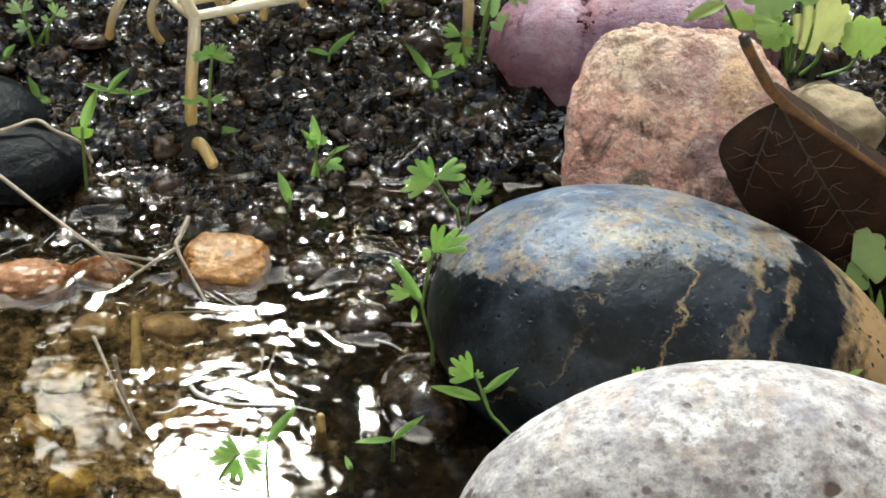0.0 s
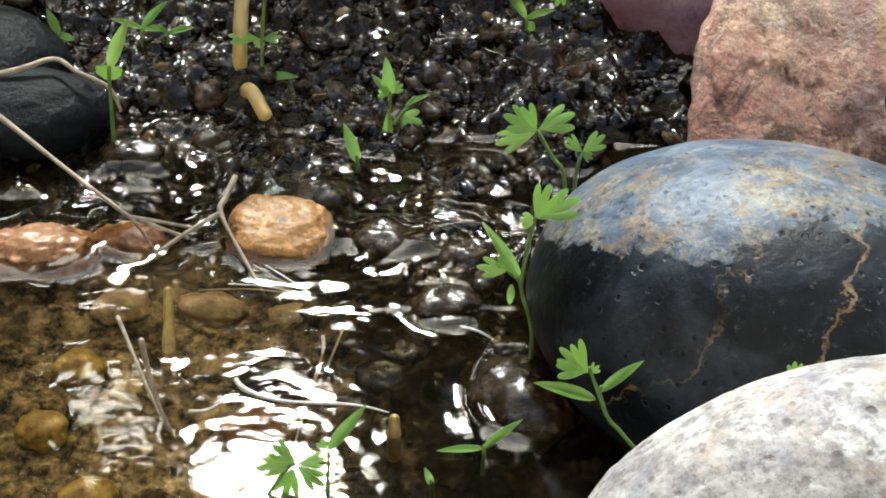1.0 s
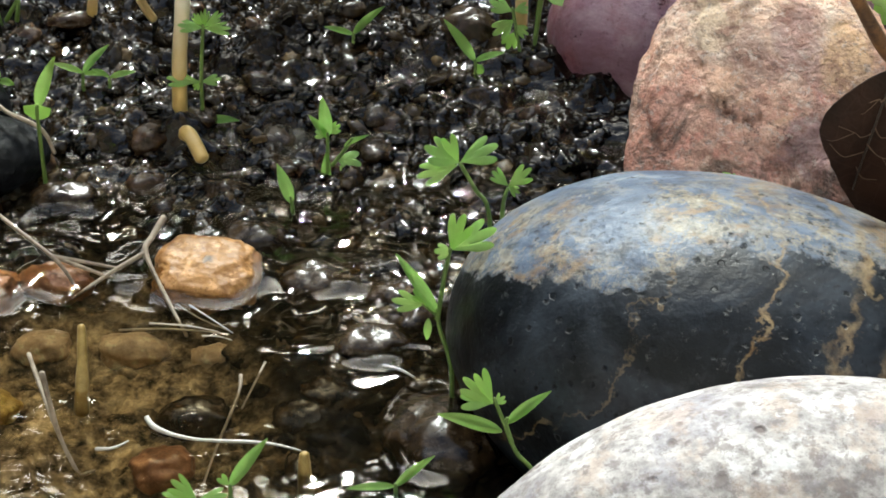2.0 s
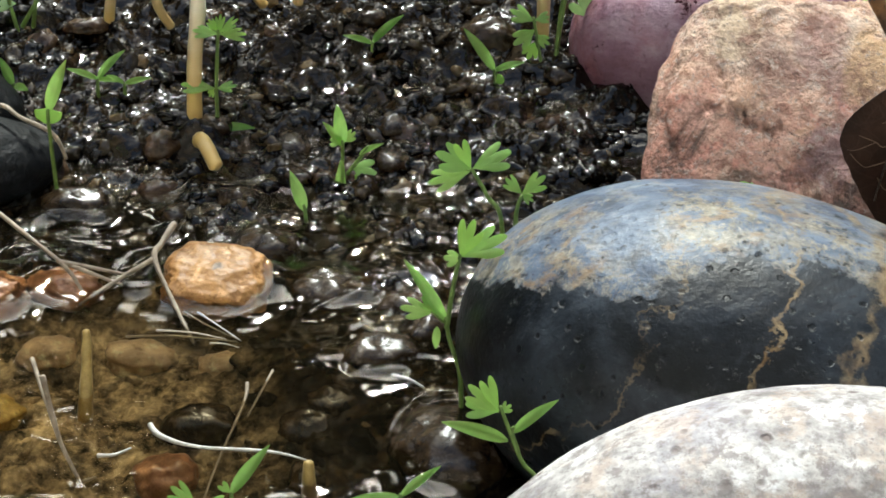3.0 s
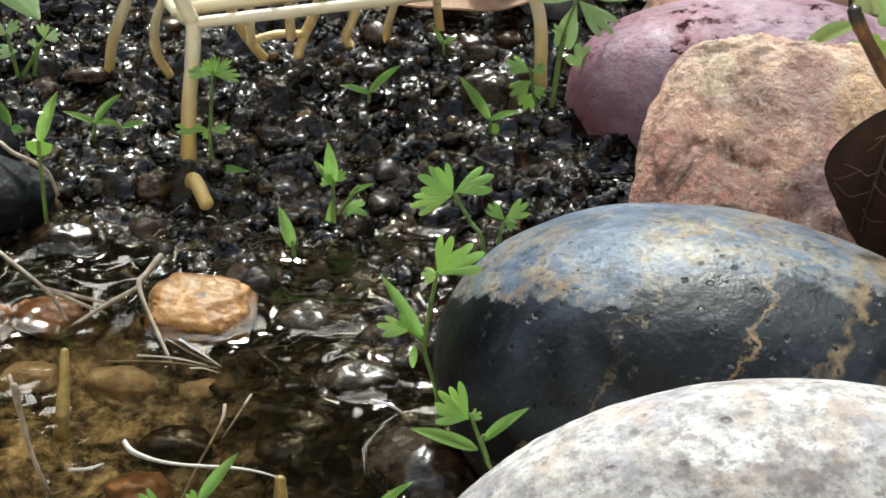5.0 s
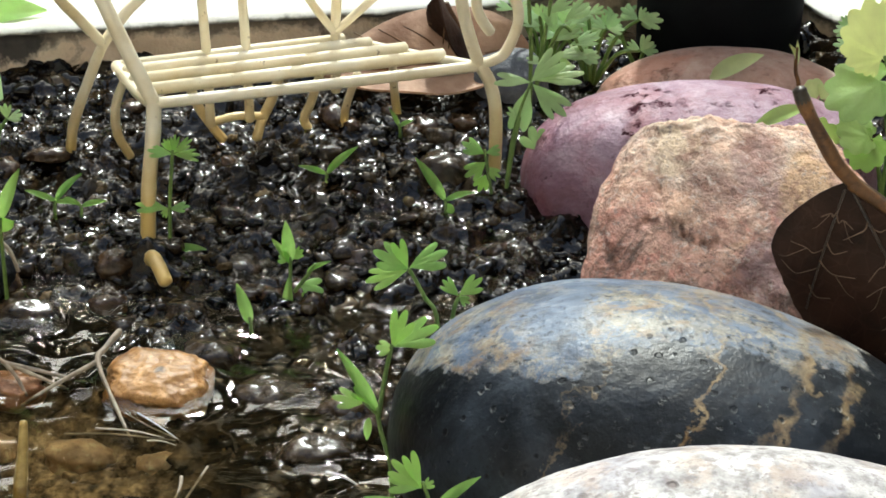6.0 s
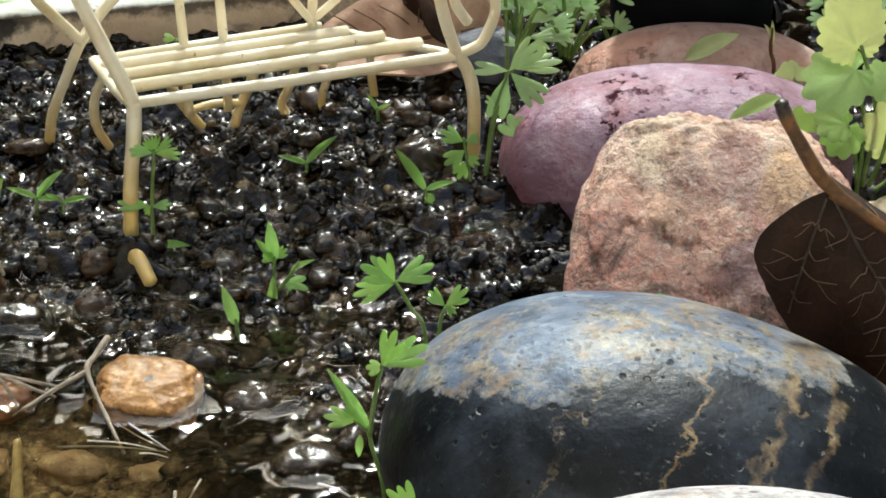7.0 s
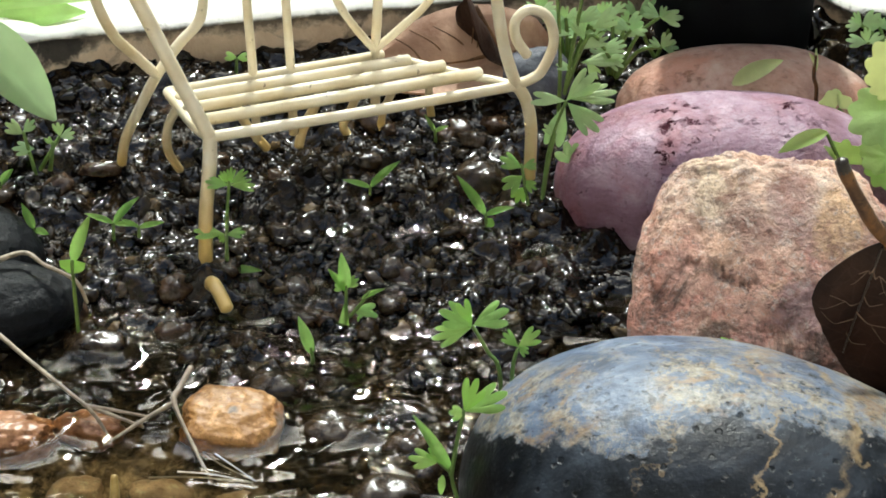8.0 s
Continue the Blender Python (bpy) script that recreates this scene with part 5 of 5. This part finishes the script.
twig("pale straw flake afloat", [[(-1.06, -3.19, -0.06), (-0.87, -3.22, -0.02), (-0.72, -3.04, -0.08)]], 0.024, WHITE_STRAW, start=1.0, end=0.35)
twig("thin dry grass stem afloat", [[(-0.64, -0.96, -0.06), (-0.21, -1.06, -0.02), (0.18, -1.11, -0.08)]], 0.014, STRAW, start=1.0, end=0.35)
twig("thin dry grass bit afloat", [[(0.0, -1.21, -0.06), (0.17, -1.27, -0.02), (0.34, -1.27, -0.08)]], 0.012, STRAW, start=1.0, end=0.35)

# ---------------------------------------------------------------- seedlings and plants


def greenery(name, category, mat, label, base, stems, leaves):
    x, y, z = base
    foot = bed_height(x, y) - 0.03
    p = thing(name, (x, y, min(z, foot)), label, category)
    made = []
    for i, s in enumerate(stems):
        s = [Vector(q) for q in s]
        if i == 0 and s[0].z > foot + 0.02:
            s = [Vector((s[0].x, s[0].y + 0.02, foot))] + s
        thick = 0.028 if name == "seedling" else 0.034
        made.append((part("stem", tube(s, thick, thick * 0.75, 8), PETIOLE if "dead" in label else STEM_GREEN, p), s[-1]))
    for i, (kind, a, b, w, *more) in enumerate(leaves):
        holder = min(made, key=lambda m: (m[1] - Vector(a)).length)[0] if made else p
        if kind == 'b':
            part("leaf", blade(a, b, w, droop=0.05 + 0.05 * (i % 3)), mat, holder)
        else:
            part("leaf", fan(a, b, w, more[0], seed=i + x, cut=0.36), YELLOWISH if w == 151 else mat, holder)
    return p


def seedling(label, base, stems, leaves):
    return greenery("seedling", "seedling", SEED_GREEN, label, base, stems, leaves)


def plant(label, base, stems, leaves):
    mat = YELLOWISH if "yellow" in label else LIME if ("light green" in label or "yellow" in label) else PALE_GREEN if "broad" in label else GREY_GREEN
    return greenery("plant", "plant", mat, label, base, stems, leaves)


def fallen_leaf(label, base, stems, leaves):
    _, a, b, w = leaves[0]
    return single("fallen_leaf", blade(a, b, w), YELLOWISH, a, label, "leaf")


seedling('bent green seedling with a pale seed coat in wet gravel', (-2.13, 1.67, 1.14),
         [[(-2.13, 1.67, 1.14), (-2.12, 1.7, 1.28)]],
         [('b', (-2.12, 1.7, 1.27), (-1.86, 1.83, 1.92), 0.18), ('f', (-2.12, 1.71, 1.31), (-2.14, 1.66, 1.11), 75, 1)])
seedling('small green seedling with narrow leaves in wet gravel', (-1.85, 3.77, 0.28),
         [[(-1.85, 3.77, 0.28), (-1.84, 3.82, 0.43)]],
         [('b', (-1.84, 3.82, 0.43), (-2.25, 3.87, 0.56), 0.09), ('b', (-1.84, 3.82, 0.43), (-1.47, 3.93, 0.8), 0.12), ('b', (-1.83, 3.81, 0.42), (-1.54, 3.8, 0.39), 0.08)])
seedling('small green two-leaved seedling in wet gravel', (-1.49, 3.74, 0.27),
         [[(-1.49, 3.74, 0.27), (-1.49, 3.78, 0.38)]],
         [('b', (-1.49, 3.78, 0.38), (-1.13, 3.79, 0.46), 0.09), ('b', (-1.49, 3.78, 0.38), (-1.73, 3.82, 0.49), 0.07)])
seedling('slender feathery-leaved seedling beside the bench leg', (-0.23, 3.09, 0.02),
         [[(-0.23, 3.09, 0.02), (-0.22, 3.19, 0.71), (-0.16, 3.29, 1.47)]],
         [('b', (-0.25, 3.11, 0.13), (-0.74, 3.13, 0.22), 0.09), ('b', (-0.21, 3.10, 0.11), (0.25, 3.09, 0.12), 0.12), ('f', (-0.23, 3.18, 0.67), (-0.69, 3.20, 0.73), 22, 3), ('f', (-0.22, 3.18, 0.67), (0.03, 3.18, 0.71), 30, 3), ('f', (-0.25, 3.18, 0.67), (-0.32, 3.17, 0.55), 35, 3), ('f', (-0.16, 3.28, 1.42), (-0.49, 3.30, 1.46), 26, 3), ('f', (-0.16, 3.29, 1.43), (-0.28, 3.32, 1.62), 22, 3), ('f', (-0.15, 3.29, 1.43), (-0.12, 3.32, 1.69), 22, 3), ('f', (-0.15, 3.29, 1.43), (0.10, 3.31, 1.62), 20, 3), ('f', (-0.15, 3.28, 1.42), (0.20, 3.28, 1.42), 24, 3)])
seedling('small green two-leaved seedling in wet gravel', (1.74, 4.63, 0.36),
         [[(1.74, 4.63, 0.36), (1.74, 4.67, 0.48)]],
         [('b', (1.74, 4.66, 0.46), (1.35, 4.7, 0.56), 0.09), ('b', (1.74, 4.66, 0.46), (2.17, 4.77, 0.83), 0.12)])
seedling('bushy green seedling among wet pebbles', (1.38, 1.94, -0.41),
         [[(1.38, 1.94, -0.41), (1.42, 2.05, 0.1), (1.43, 2.14, 0.55)], [(1.48, 2.05, 0.1), (1.64, 2.08, 0.31), (1.75, 2.12, 0.47)]],
         [('b', (1.43, 2.13, 0.49), (1.37, 2.24, 1.02), 0.17), ('b', (1.43, 2.12, 0.47), (1.19, 2.2, 0.78), 0.11), ('f', (1.41, 2.13, 0.51), (1.26, 2.14, 0.52), 40, 2), ('f', (1.44, 2.14, 0.52), (1.59, 2.16, 0.64), 35, 3), ('b', (1.38, 1.97, -0.28), (1.42, 2.09, 0.32), 0.14), ('f', (1.54, 2.06, 0.2), (1.85, 2.04, 0.11), 45, 3), ('f', (1.57, 2.04, 0.09), (1.69, 2.02, 0.01), 50, 3), ('b', (1.64, 2.1, 0.36), (1.95, 2.12, 0.51), 0.07)])
seedling('single upright seed leaf among wet pebbles', (0.99, 1.27, -0.0),
         [[(0.99, 1.27, -0.0), (0.97, 1.31, 0.14)]],
         [('b', (0.98, 1.29, 0.06), (0.81, 1.45, 0.55), 0.16)])
seedling('green sprig with a broad three-part lobed leaf', (3.36, -0.9, 1.35),
         [[(3.36, -0.9, 1.35), (3.2, -0.79, 1.68), (3.02, -0.69, 1.99)]],
         [('f', (3.01, -0.69, 1.98), (2.63, -0.63, 2.18), 36, 3), ('f', (3.01, -0.69, 1.99), (2.88, -0.59, 2.29), 24, 2), ('f', (3.03, -0.69, 2.0), (3.47, -0.61, 2.19), 34, 3), ('f', (3.0, -0.7, 1.97), (2.53, -0.75, 1.84), 26, 3)])
seedling('shaded lobed sprig behind the grey stone', (3.52, -0.66, 1.24),
         [[(3.52, -0.66, 1.24), (3.59, -0.56, 1.54)]],
         [('f', (3.59, -0.55, 1.56), (3.86, -0.48, 1.75), 32, 3), ('f', (3.59, -0.55, 1.56), (3.4, -0.49, 1.73), 30, 3), ('f', (3.59, -0.55, 1.55), (3.72, -0.57, 1.47), 40, 3)])
seedling('tall lobed seedling growing beside the grey stone', (2.88, -2.48, 0.43),
         [[(2.88, -2.48, 0.43), (2.76, -2.36, 0.88), (2.72, -2.29, 1.13)], [(2.73, -2.33, 1.01), (2.81, -2.19, 1.5), (2.88, -2.1, 1.82)], [(2.72, -2.31, 1.07), (2.57, -2.28, 1.2)]],
         [('f', (2.88, -2.11, 1.79), (3.04, -1.99, 2.19), 30, 3), ('f', (2.89, -2.1, 1.8), (3.38, -2.03, 2.03), 30, 3), ('f', (2.89, -2.11, 1.79), (2.7, -2.11, 1.79), 50, 3), ('b', (2.73, -2.31, 1.08), (2.28, -2.13, 1.78), 0.14), ('b', (2.7, -2.29, 1.13), (2.44, -2.26, 1.29), 0.06), ('f', (2.58, -2.28, 1.18), (2.24, -2.27, 1.25), 34, 3), ('f', (2.57, -2.28, 1.2), (2.44, -2.24, 1.33), 28, 2), ('b', (2.63, -2.32, 1.02), (2.61, -2.39, 0.77), 0.09)])
seedling('bright green lobed seedling at the water edge', (4.0, -4.75, 0.3),
         [[(4.0, -4.75, 0.3), (3.66, -4.6, 0.8), (3.49, -4.53, 0.99), (3.35, -4.41, 1.34), (3.27, -4.34, 1.55)], [(3.45, -4.5, 1.08), (3.39, -4.43, 1.28), (3.41, -4.41, 1.34)]],
         [('b', (3.35, -4.46, 1.2), (2.68, -4.41, 1.41), 0.15), ('b', (3.4, -4.43, 1.28), (3.86, -4.31, 1.61), 0.12), ('f', (3.26, -4.36, 1.49), (2.92, -4.3, 1.72), 22, 2), ('f', (3.26, -4.36, 1.5), (3.11, -4.25, 1.85), 20, 2), ('f', (3.25, -4.36, 1.5), (2.91, -4.36, 1.53), 26, 2), ('f', (3.28, -4.36, 1.49), (3.38, -4.33, 1.57), 45, 3)])
seedling('small green two-leaved seedling rising from the water', (2.24, -3.96, -0.15),
         [[(2.24, -3.96, -0.15), (2.24, -3.91, 0.01)]],
         [('b', (2.23, -3.92, -0.02), (1.71, -3.94, -0.03), 0.09), ('b', (2.24, -3.92, -0.02), (2.67, -3.81, 0.31), 0.1)])
seedling('bright green cut-leaved seedling rising from the water', (0.48, -4.51, -0.15),
         [[(0.48, -4.51, -0.15), (0.5, -4.34, 0.41)], [(-0.17, -4.51, -0.08), (0.04, -4.41, 0.21), (0.13, -4.39, 0.27)]],
         [('b', (0.49, -4.34, 0.4), (0.91, -4.17, 0.91), 0.14), ('f', (0.49, -4.34, 0.41), (0.38, -4.31, 0.52), 34, 2), ('f', (0.14, -4.39, 0.26), (-0.13, -4.33, 0.5), 28, 3), ('f', (0.13, -4.4, 0.25), (-0.3, -4.41, 0.23), 26, 3), ('f', (0.15, -4.39, 0.26), (0.46, -4.37, 0.3), 26, 3), ('f', (0.15, -4.4, 0.22), (0.45, -4.47, -0.03), 28, 3), ('f', (0.11, -4.41, 0.21), (0.0, -4.52, -0.15), 34, 3)])
seedling('single small leaf standing in the shallow water', (1.64, -4.4, -0.15),
         [[(1.64, -4.4, -0.15), (1.62, -4.37, -0.05)]],
         [('b', (1.63, -4.39, -0.12), (1.55, -4.33, 0.1), 0.09)])
seedling('small green seedling with pointed leaves in wet gravel', (3.38, 3.93, 0.29),
         [[(3.38, 3.93, 0.29), (3.37, 3.98, 0.45)]],
         [('b', (3.37, 3.98, 0.43), (2.96, 4.16, 0.98), 0.15), ('b', (3.37, 3.98, 0.43), (3.77, 4.0, 0.55), 0.1), ('f', (3.38, 3.96, 0.4), (3.48, 3.92, 0.27), 45, 1)])
seedling('pale lobed seedling at the foot of the bench', (3.99, 4.37, 0.34),
         [[(3.99, 4.37, 0.34), (3.89, 4.55, 0.91)]],
         [('f', (3.89, 4.54, 0.86), (3.59, 4.59, 1.0), 36, 3), ('f', (3.91, 4.54, 0.87), (4.11, 4.55, 0.92), 36, 3), ('f', (3.91, 4.5, 0.75), (3.64, 4.45, 0.55), 36, 3), ('f', (3.92, 4.48, 0.68), (4.1, 4.44, 0.56), 36, 3), ('f', (3.91, 4.45, 0.59), (3.82, 4.38, 0.37), 40, 3)])
plant('grey-green plant with deeply cut leaves beside the bench', (4.2, 4.44, 0.45),
         [[(4.2, 4.44, 0.45), (4.29, 4.62, 1.19), (4.5, 4.77, 1.82)], [(4.2, 4.45, 0.49), (4.29, 4.59, 1.07), (4.37, 4.66, 1.36)]],
         [('f', (4.5, 4.77, 1.82), (4.0, 4.8, 1.86), 20, 2), ('f', (4.5, 4.77, 1.83), (4.92, 4.85, 2.24), 27, 3), ('f', (4.54, 4.77, 1.86), (5.22, 4.79, 1.96), 21, 3), ('f', (4.52, 4.76, 1.8), (5.0, 4.65, 1.36), 27, 3), ('f', (4.49, 4.76, 1.79), (4.3, 4.61, 1.13), 20, 2), ('f', (4.62, 4.54, 0.91), (4.49, 4.63, 1.23), 50, 3), ('f', (4.37, 4.65, 1.31), (4.21, 4.69, 1.48), 30, 3)])
plant('tall green stems with feathery foliage behind the bench', (4.53, 6.33, 0.89),
         [[(4.53, 6.33, 0.89), (4.52, 6.45, 1.73), (4.42, 6.62, 2.94)], [(4.61, 6.34, 0.98), (4.71, 6.44, 1.73), (4.89, 6.61, 2.95)], [(4.64, 6.36, 1.11), (4.95, 6.46, 1.91), (5.25, 6.41, 1.56)]],
         [('f', (4.83, 6.43, 1.69), (5.2, 6.46, 1.92), 26, 4), ('f', (4.87, 6.45, 1.82), (4.73, 6.51, 2.22), 26, 4), ('f', (5.08, 6.42, 1.65), (5.5, 6.43, 1.81), 26, 4), ('f', (5.12, 6.42, 1.61), (5.46, 6.38, 1.41), 24, 3), ('f', (4.92, 6.41, 1.52), (5.1, 6.36, 1.21), 24, 3), ('f', (4.74, 6.49, 2.08), (5.07, 6.51, 2.31), 24, 4), ('f', (4.99, 6.47, 2.0), (5.35, 6.5, 2.27), 28, 3), ('f', (4.74, 6.39, 1.38), (4.47, 6.41, 1.45), 26, 3), ('f', (4.84, 6.4, 1.47), (5.41, 6.4, 1.58), 20, 3), ('f', (4.66, 6.47, 1.91), (4.37, 6.49, 1.99), 26, 3)])
plant('green lobed weed leaves behind the brown stone', (6.14, 8.17, 0.42),
         [[(6.14, 8.17, 0.42), (6.3, 8.23, 0.89), (6.46, 8.26, 1.12)], [(6.19, 8.17, 0.42), (5.95, 8.24, 0.89), (5.85, 8.29, 1.25)]],
         [('f', (6.46, 8.25, 1.08), (6.73, 8.27, 1.22), 40, 3), ('f', (6.43, 8.25, 1.08), (6.23, 8.29, 1.3), 34, 3), ('f', (6.45, 8.25, 1.06), (6.52, 8.22, 0.87), 34, 3), ('f', (5.85, 8.29, 1.21), (5.62, 8.32, 1.39), 34, 3), ('f', (5.87, 8.29, 1.21), (6.1, 8.31, 1.44), 34, 3), ('f', (5.95, 8.24, 0.89), (5.67, 8.26, 0.96), 30, 3)])


def weed(label, base, height, count, reach, seed):
    """A weed of many stems, each ending in a few cut leaves."""
    rnd = random.Random(seed)
    x, y, z = base
    stems, leaves = [], []
    for k in range(count):
        a = 2 * math.pi * (k + rnd.random() * 0.6) / count
        out, up = reach * rnd.uniform(0.45, 1.0), height * rnd.uniform(0.55, 1.0)
        tip = Vector((x + out * math.cos(a), y + 0.6 * out * math.sin(a), z + up))
        mid = Vector((x, y, z)).lerp(tip, 0.5) + Vector((0, 0, 0.18 * height))
        stems.append([(x + 0.05 * math.cos(a), y, z), mid, tip])
        turned = rnd.uniform(-0.5, 0.5)
        for j in range(3):
            b = turned + (-1.35, 0.0, 1.35)[j]
            size = rnd.uniform(0.24, 0.38)
            leaves.append(('f', tip, tip + Vector((math.sin(b) * size, 0.1 * size, math.cos(b) * size * 0.7 + 0.02)), rnd.uniform(30, 40), 3))
    return plant(label, base, stems, leaves)


weed('bushy green weed with cut leaves beside the pot', (5.45, 7.6, 0.5), 1.1, 9, 0.8, 5)
weed('low green weed with cut leaves behind the bench', (4.75, 7.75, 0.5), 1.2, 6, 0.6, 8)
weed('shaded green weed in the corner behind the brown stone', (9.55, 7.5, 0.95), 0.5, 5, 0.6, 12)
plant('pale lobed weeds at the basin edge', (-3.11, 5.2, 0.42),
         [[(-3.11, 5.2, 0.42), (-3.24, 5.36, 0.97)], [(-3.03, 5.2, 0.42), (-2.72, 5.33, 0.91)], [(-2.88, 5.19, 0.42), (-2.82, 5.31, 0.83)]],
         [('f', (-3.24, 5.35, 0.94), (-3.49, 5.4, 1.09), 34, 3), ('f', (-3.24, 5.35, 0.96), (-3.08, 5.4, 1.14), 34, 3), ('f', (-2.72, 5.32, 0.9), (-2.49, 5.34, 0.98), 36, 3), ('f', (-2.72, 5.33, 0.91), (-2.74, 5.39, 1.12), 34, 3), ('f', (-3.09, 5.29, 0.73), (-3.4, 5.29, 0.73), 34, 3), ('f', (-2.84, 5.3, 0.78), (-2.92, 5.33, 0.91), 30, 2)])
plant('broad smooth grey-green leaf arching over the basin edge', (-4.16, 5.2, 0.42),
         [[(-4.16, 5.2, 0.43), (-4.15, 5.3, 1.79), (-3.93, 5.36, 2.76)]],
         [('b', (-3.96, 5.37, 2.84), (-2.74, 5.22, 1.25), 0.82)])
seedling('small green two-leaved seedling in wet gravel', (-2.92, 3.65, 0.27),
         [[(-2.92, 3.65, 0.27), (-2.93, 3.7, 0.43)]],
         [('b', (-2.94, 3.7, 0.42), (-3.09, 3.81, 0.77), 0.13), ('b', (-2.93, 3.69, 0.41), (-2.74, 3.67, 0.35), 0.11)])
seedling('small green seed leaf in wet gravel', (-3.54, 4.76, 0.38),
         [[(-3.54, 4.76, 0.37), (-3.55, 4.79, 0.48)]],
         [('b', (-3.55, 4.78, 0.45), (-3.35, 4.85, 0.67), 0.13)])
seedling('tiny green sprout under the bench', (2.7, 5.96, 0.47),
         [[(2.7, 5.96, 0.47), (2.69, 6.0, 0.59)]],
         [('b', (2.69, 5.99, 0.55), (2.54, 6.07, 0.8), 0.07), ('b', (2.69, 5.99, 0.55), (2.89, 6.01, 0.64), 0.07)])
seedling('tiny pale sprout behind the bench', (-0.32, 7.71, 0.54),
         [[(-0.32, 7.71, 0.54), (-0.31, 7.78, 0.77)]],
         [('f', (-0.31, 7.78, 0.76), (-0.5, 7.8, 0.8), 40, 2), ('f', (-0.31, 7.78, 0.76), (-0.12, 7.78, 0.79), 40, 2)])
plant('light green plant with rounded scalloped leaves beside the pink rock', (9.07, 3.38, 0.83),
         [[(9.07, 3.38, 0.83), (9.1, 3.5, 1.68), (8.93, 3.6, 2.42)], [(9.13, 3.38, 0.83), (9.23, 3.53, 1.9), (8.98, 3.65, 2.76)], [(9.07, 3.38, 0.83), (9.0, 3.44, 1.3), (8.89, 3.49, 1.66)], [(8.4, 3.41, 1.06), (8.18, 3.48, 1.6), (7.97, 3.54, 2.04)], [(9.22, 3.38, 0.83), (9.4, 3.47, 1.45), (9.41, 3.58, 2.21)], [(9.3, 3.37, 0.76), (9.54, 3.41, 0.99), (9.61, 3.45, 1.33)], [(9.67, 3.37, 0.72), (10.1, 3.4, 0.87), (10.26, 3.44, 1.17)]],
         [('f', (8.93, 3.6, 2.43), (8.26, 3.55, 2.09), 160, 13), ('f', (8.94, 3.64, 2.74), (8.71, 3.75, 3.52), 151, 15), ('f', (8.89, 3.49, 1.66), (8.66, 3.44, 1.26), 155, 11), ('f', (8.85, 3.5, 1.69), (8.39, 3.51, 1.79), 135, 9), ('b', (7.97, 3.54, 2.07), (7.32, 3.49, 1.77), 0.22), ('f', (9.41, 3.58, 2.21), (9.0, 3.6, 2.43), 160, 12), ('f', (9.61, 3.46, 1.34), (9.51, 3.57, 2.16), 151, 15), ('f', (10.26, 3.44, 1.18), (10.33, 3.53, 1.79), 160, 12), ('f', (8.18, 3.48, 1.6), (8.33, 3.52, 1.9), 60, 4), ('b', (8.18, 3.48, 1.62), (7.93, 3.51, 1.87), 0.12)])
plant('yellowing young leaves beside the brown stone', (8.52, 5.11, 1.27),
         [[(8.52, 5.11, 1.27), (8.43, 5.14, 1.45)]],
         [('f', (8.39, 5.14, 1.46), (8.23, 5.18, 1.7), 70, 3), ('f', (8.45, 5.14, 1.46), (8.56, 5.17, 1.64), 60, 3)])
plant('dead brown stalk with a yellow bud by the brown stone', (8.25, 5.9, 1.26),
         [[(8.25, 5.9, 1.26), (8.19, 5.93, 1.52), (8.19, 5.96, 1.85)]],
         [('b', (8.2, 5.94, 1.59), (8.19, 5.98, 1.96), 0.07), ('b', (8.2, 5.95, 1.69), (8.08, 5.97, 1.9), 0.07)])
fallen_leaf('yellow-green fallen leaf lying on the brown stone', (7.41, 6.1, 1.5),
         [],
         [('b', (7.02, 5.98, 1.35), (7.77, 6.2, 1.63), 0.28)])
plant('light green rounded leaves beside the grey stone', (9.63, -1.81, -0.55),
         [[(9.63, -1.81, -0.55), (9.45, -1.51, 0.3), (9.31, -1.41, 0.55)]],
         [('f', (9.09, -1.34, 0.71), (9.44, -1.45, 0.47), 75, 4), ('f', (9.13, -1.32, 0.78), (9.65, -1.3, 0.99), 65, 4), ('b', (9.53, -1.72, -0.29), (9.58, -1.51, 0.35), 0.17)])
seedling('tiny green sprout between the stones', (5.4, -4.73, 1.75),
         [],
         [('f', (5.4, -4.74, 1.72), (5.39, -4.68, 1.9), 45, 3), ('b', (8.13, -4.97, 1.86), (8.34, -4.95, 1.96), 0.07)])
seedling('tiny green sprout behind the grey stone', (6.13, -0.94, 1.81),
         [[(6.13, -0.96, 1.75), (6.13, -0.92, 1.86)]],
         [('b', (6.13, -0.93, 1.83), (6.37, -0.95, 1.86), 0.08), ('b', (6.13, -0.93, 1.85), (6.01, -0.88, 1.94), 0.08)])
plant('bright light green leaves beyond the basin rim', (-4.68, 8.3, 0.58),
         [[(-4.68, 8.3, 0.58), (-4.55, 8.36, 1.05)]],
         [('b', (-4.64, 8.36, 1.0), (-2.63, 8.34, 1.25), 0.65), ('b', (-4.44, 8.4, 1.32), (-1.88, 8.36, 1.53), 0.52), ('b', (-4.71, 8.39, 1.23), (-3.36, 8.46, 1.97), 0.6)])
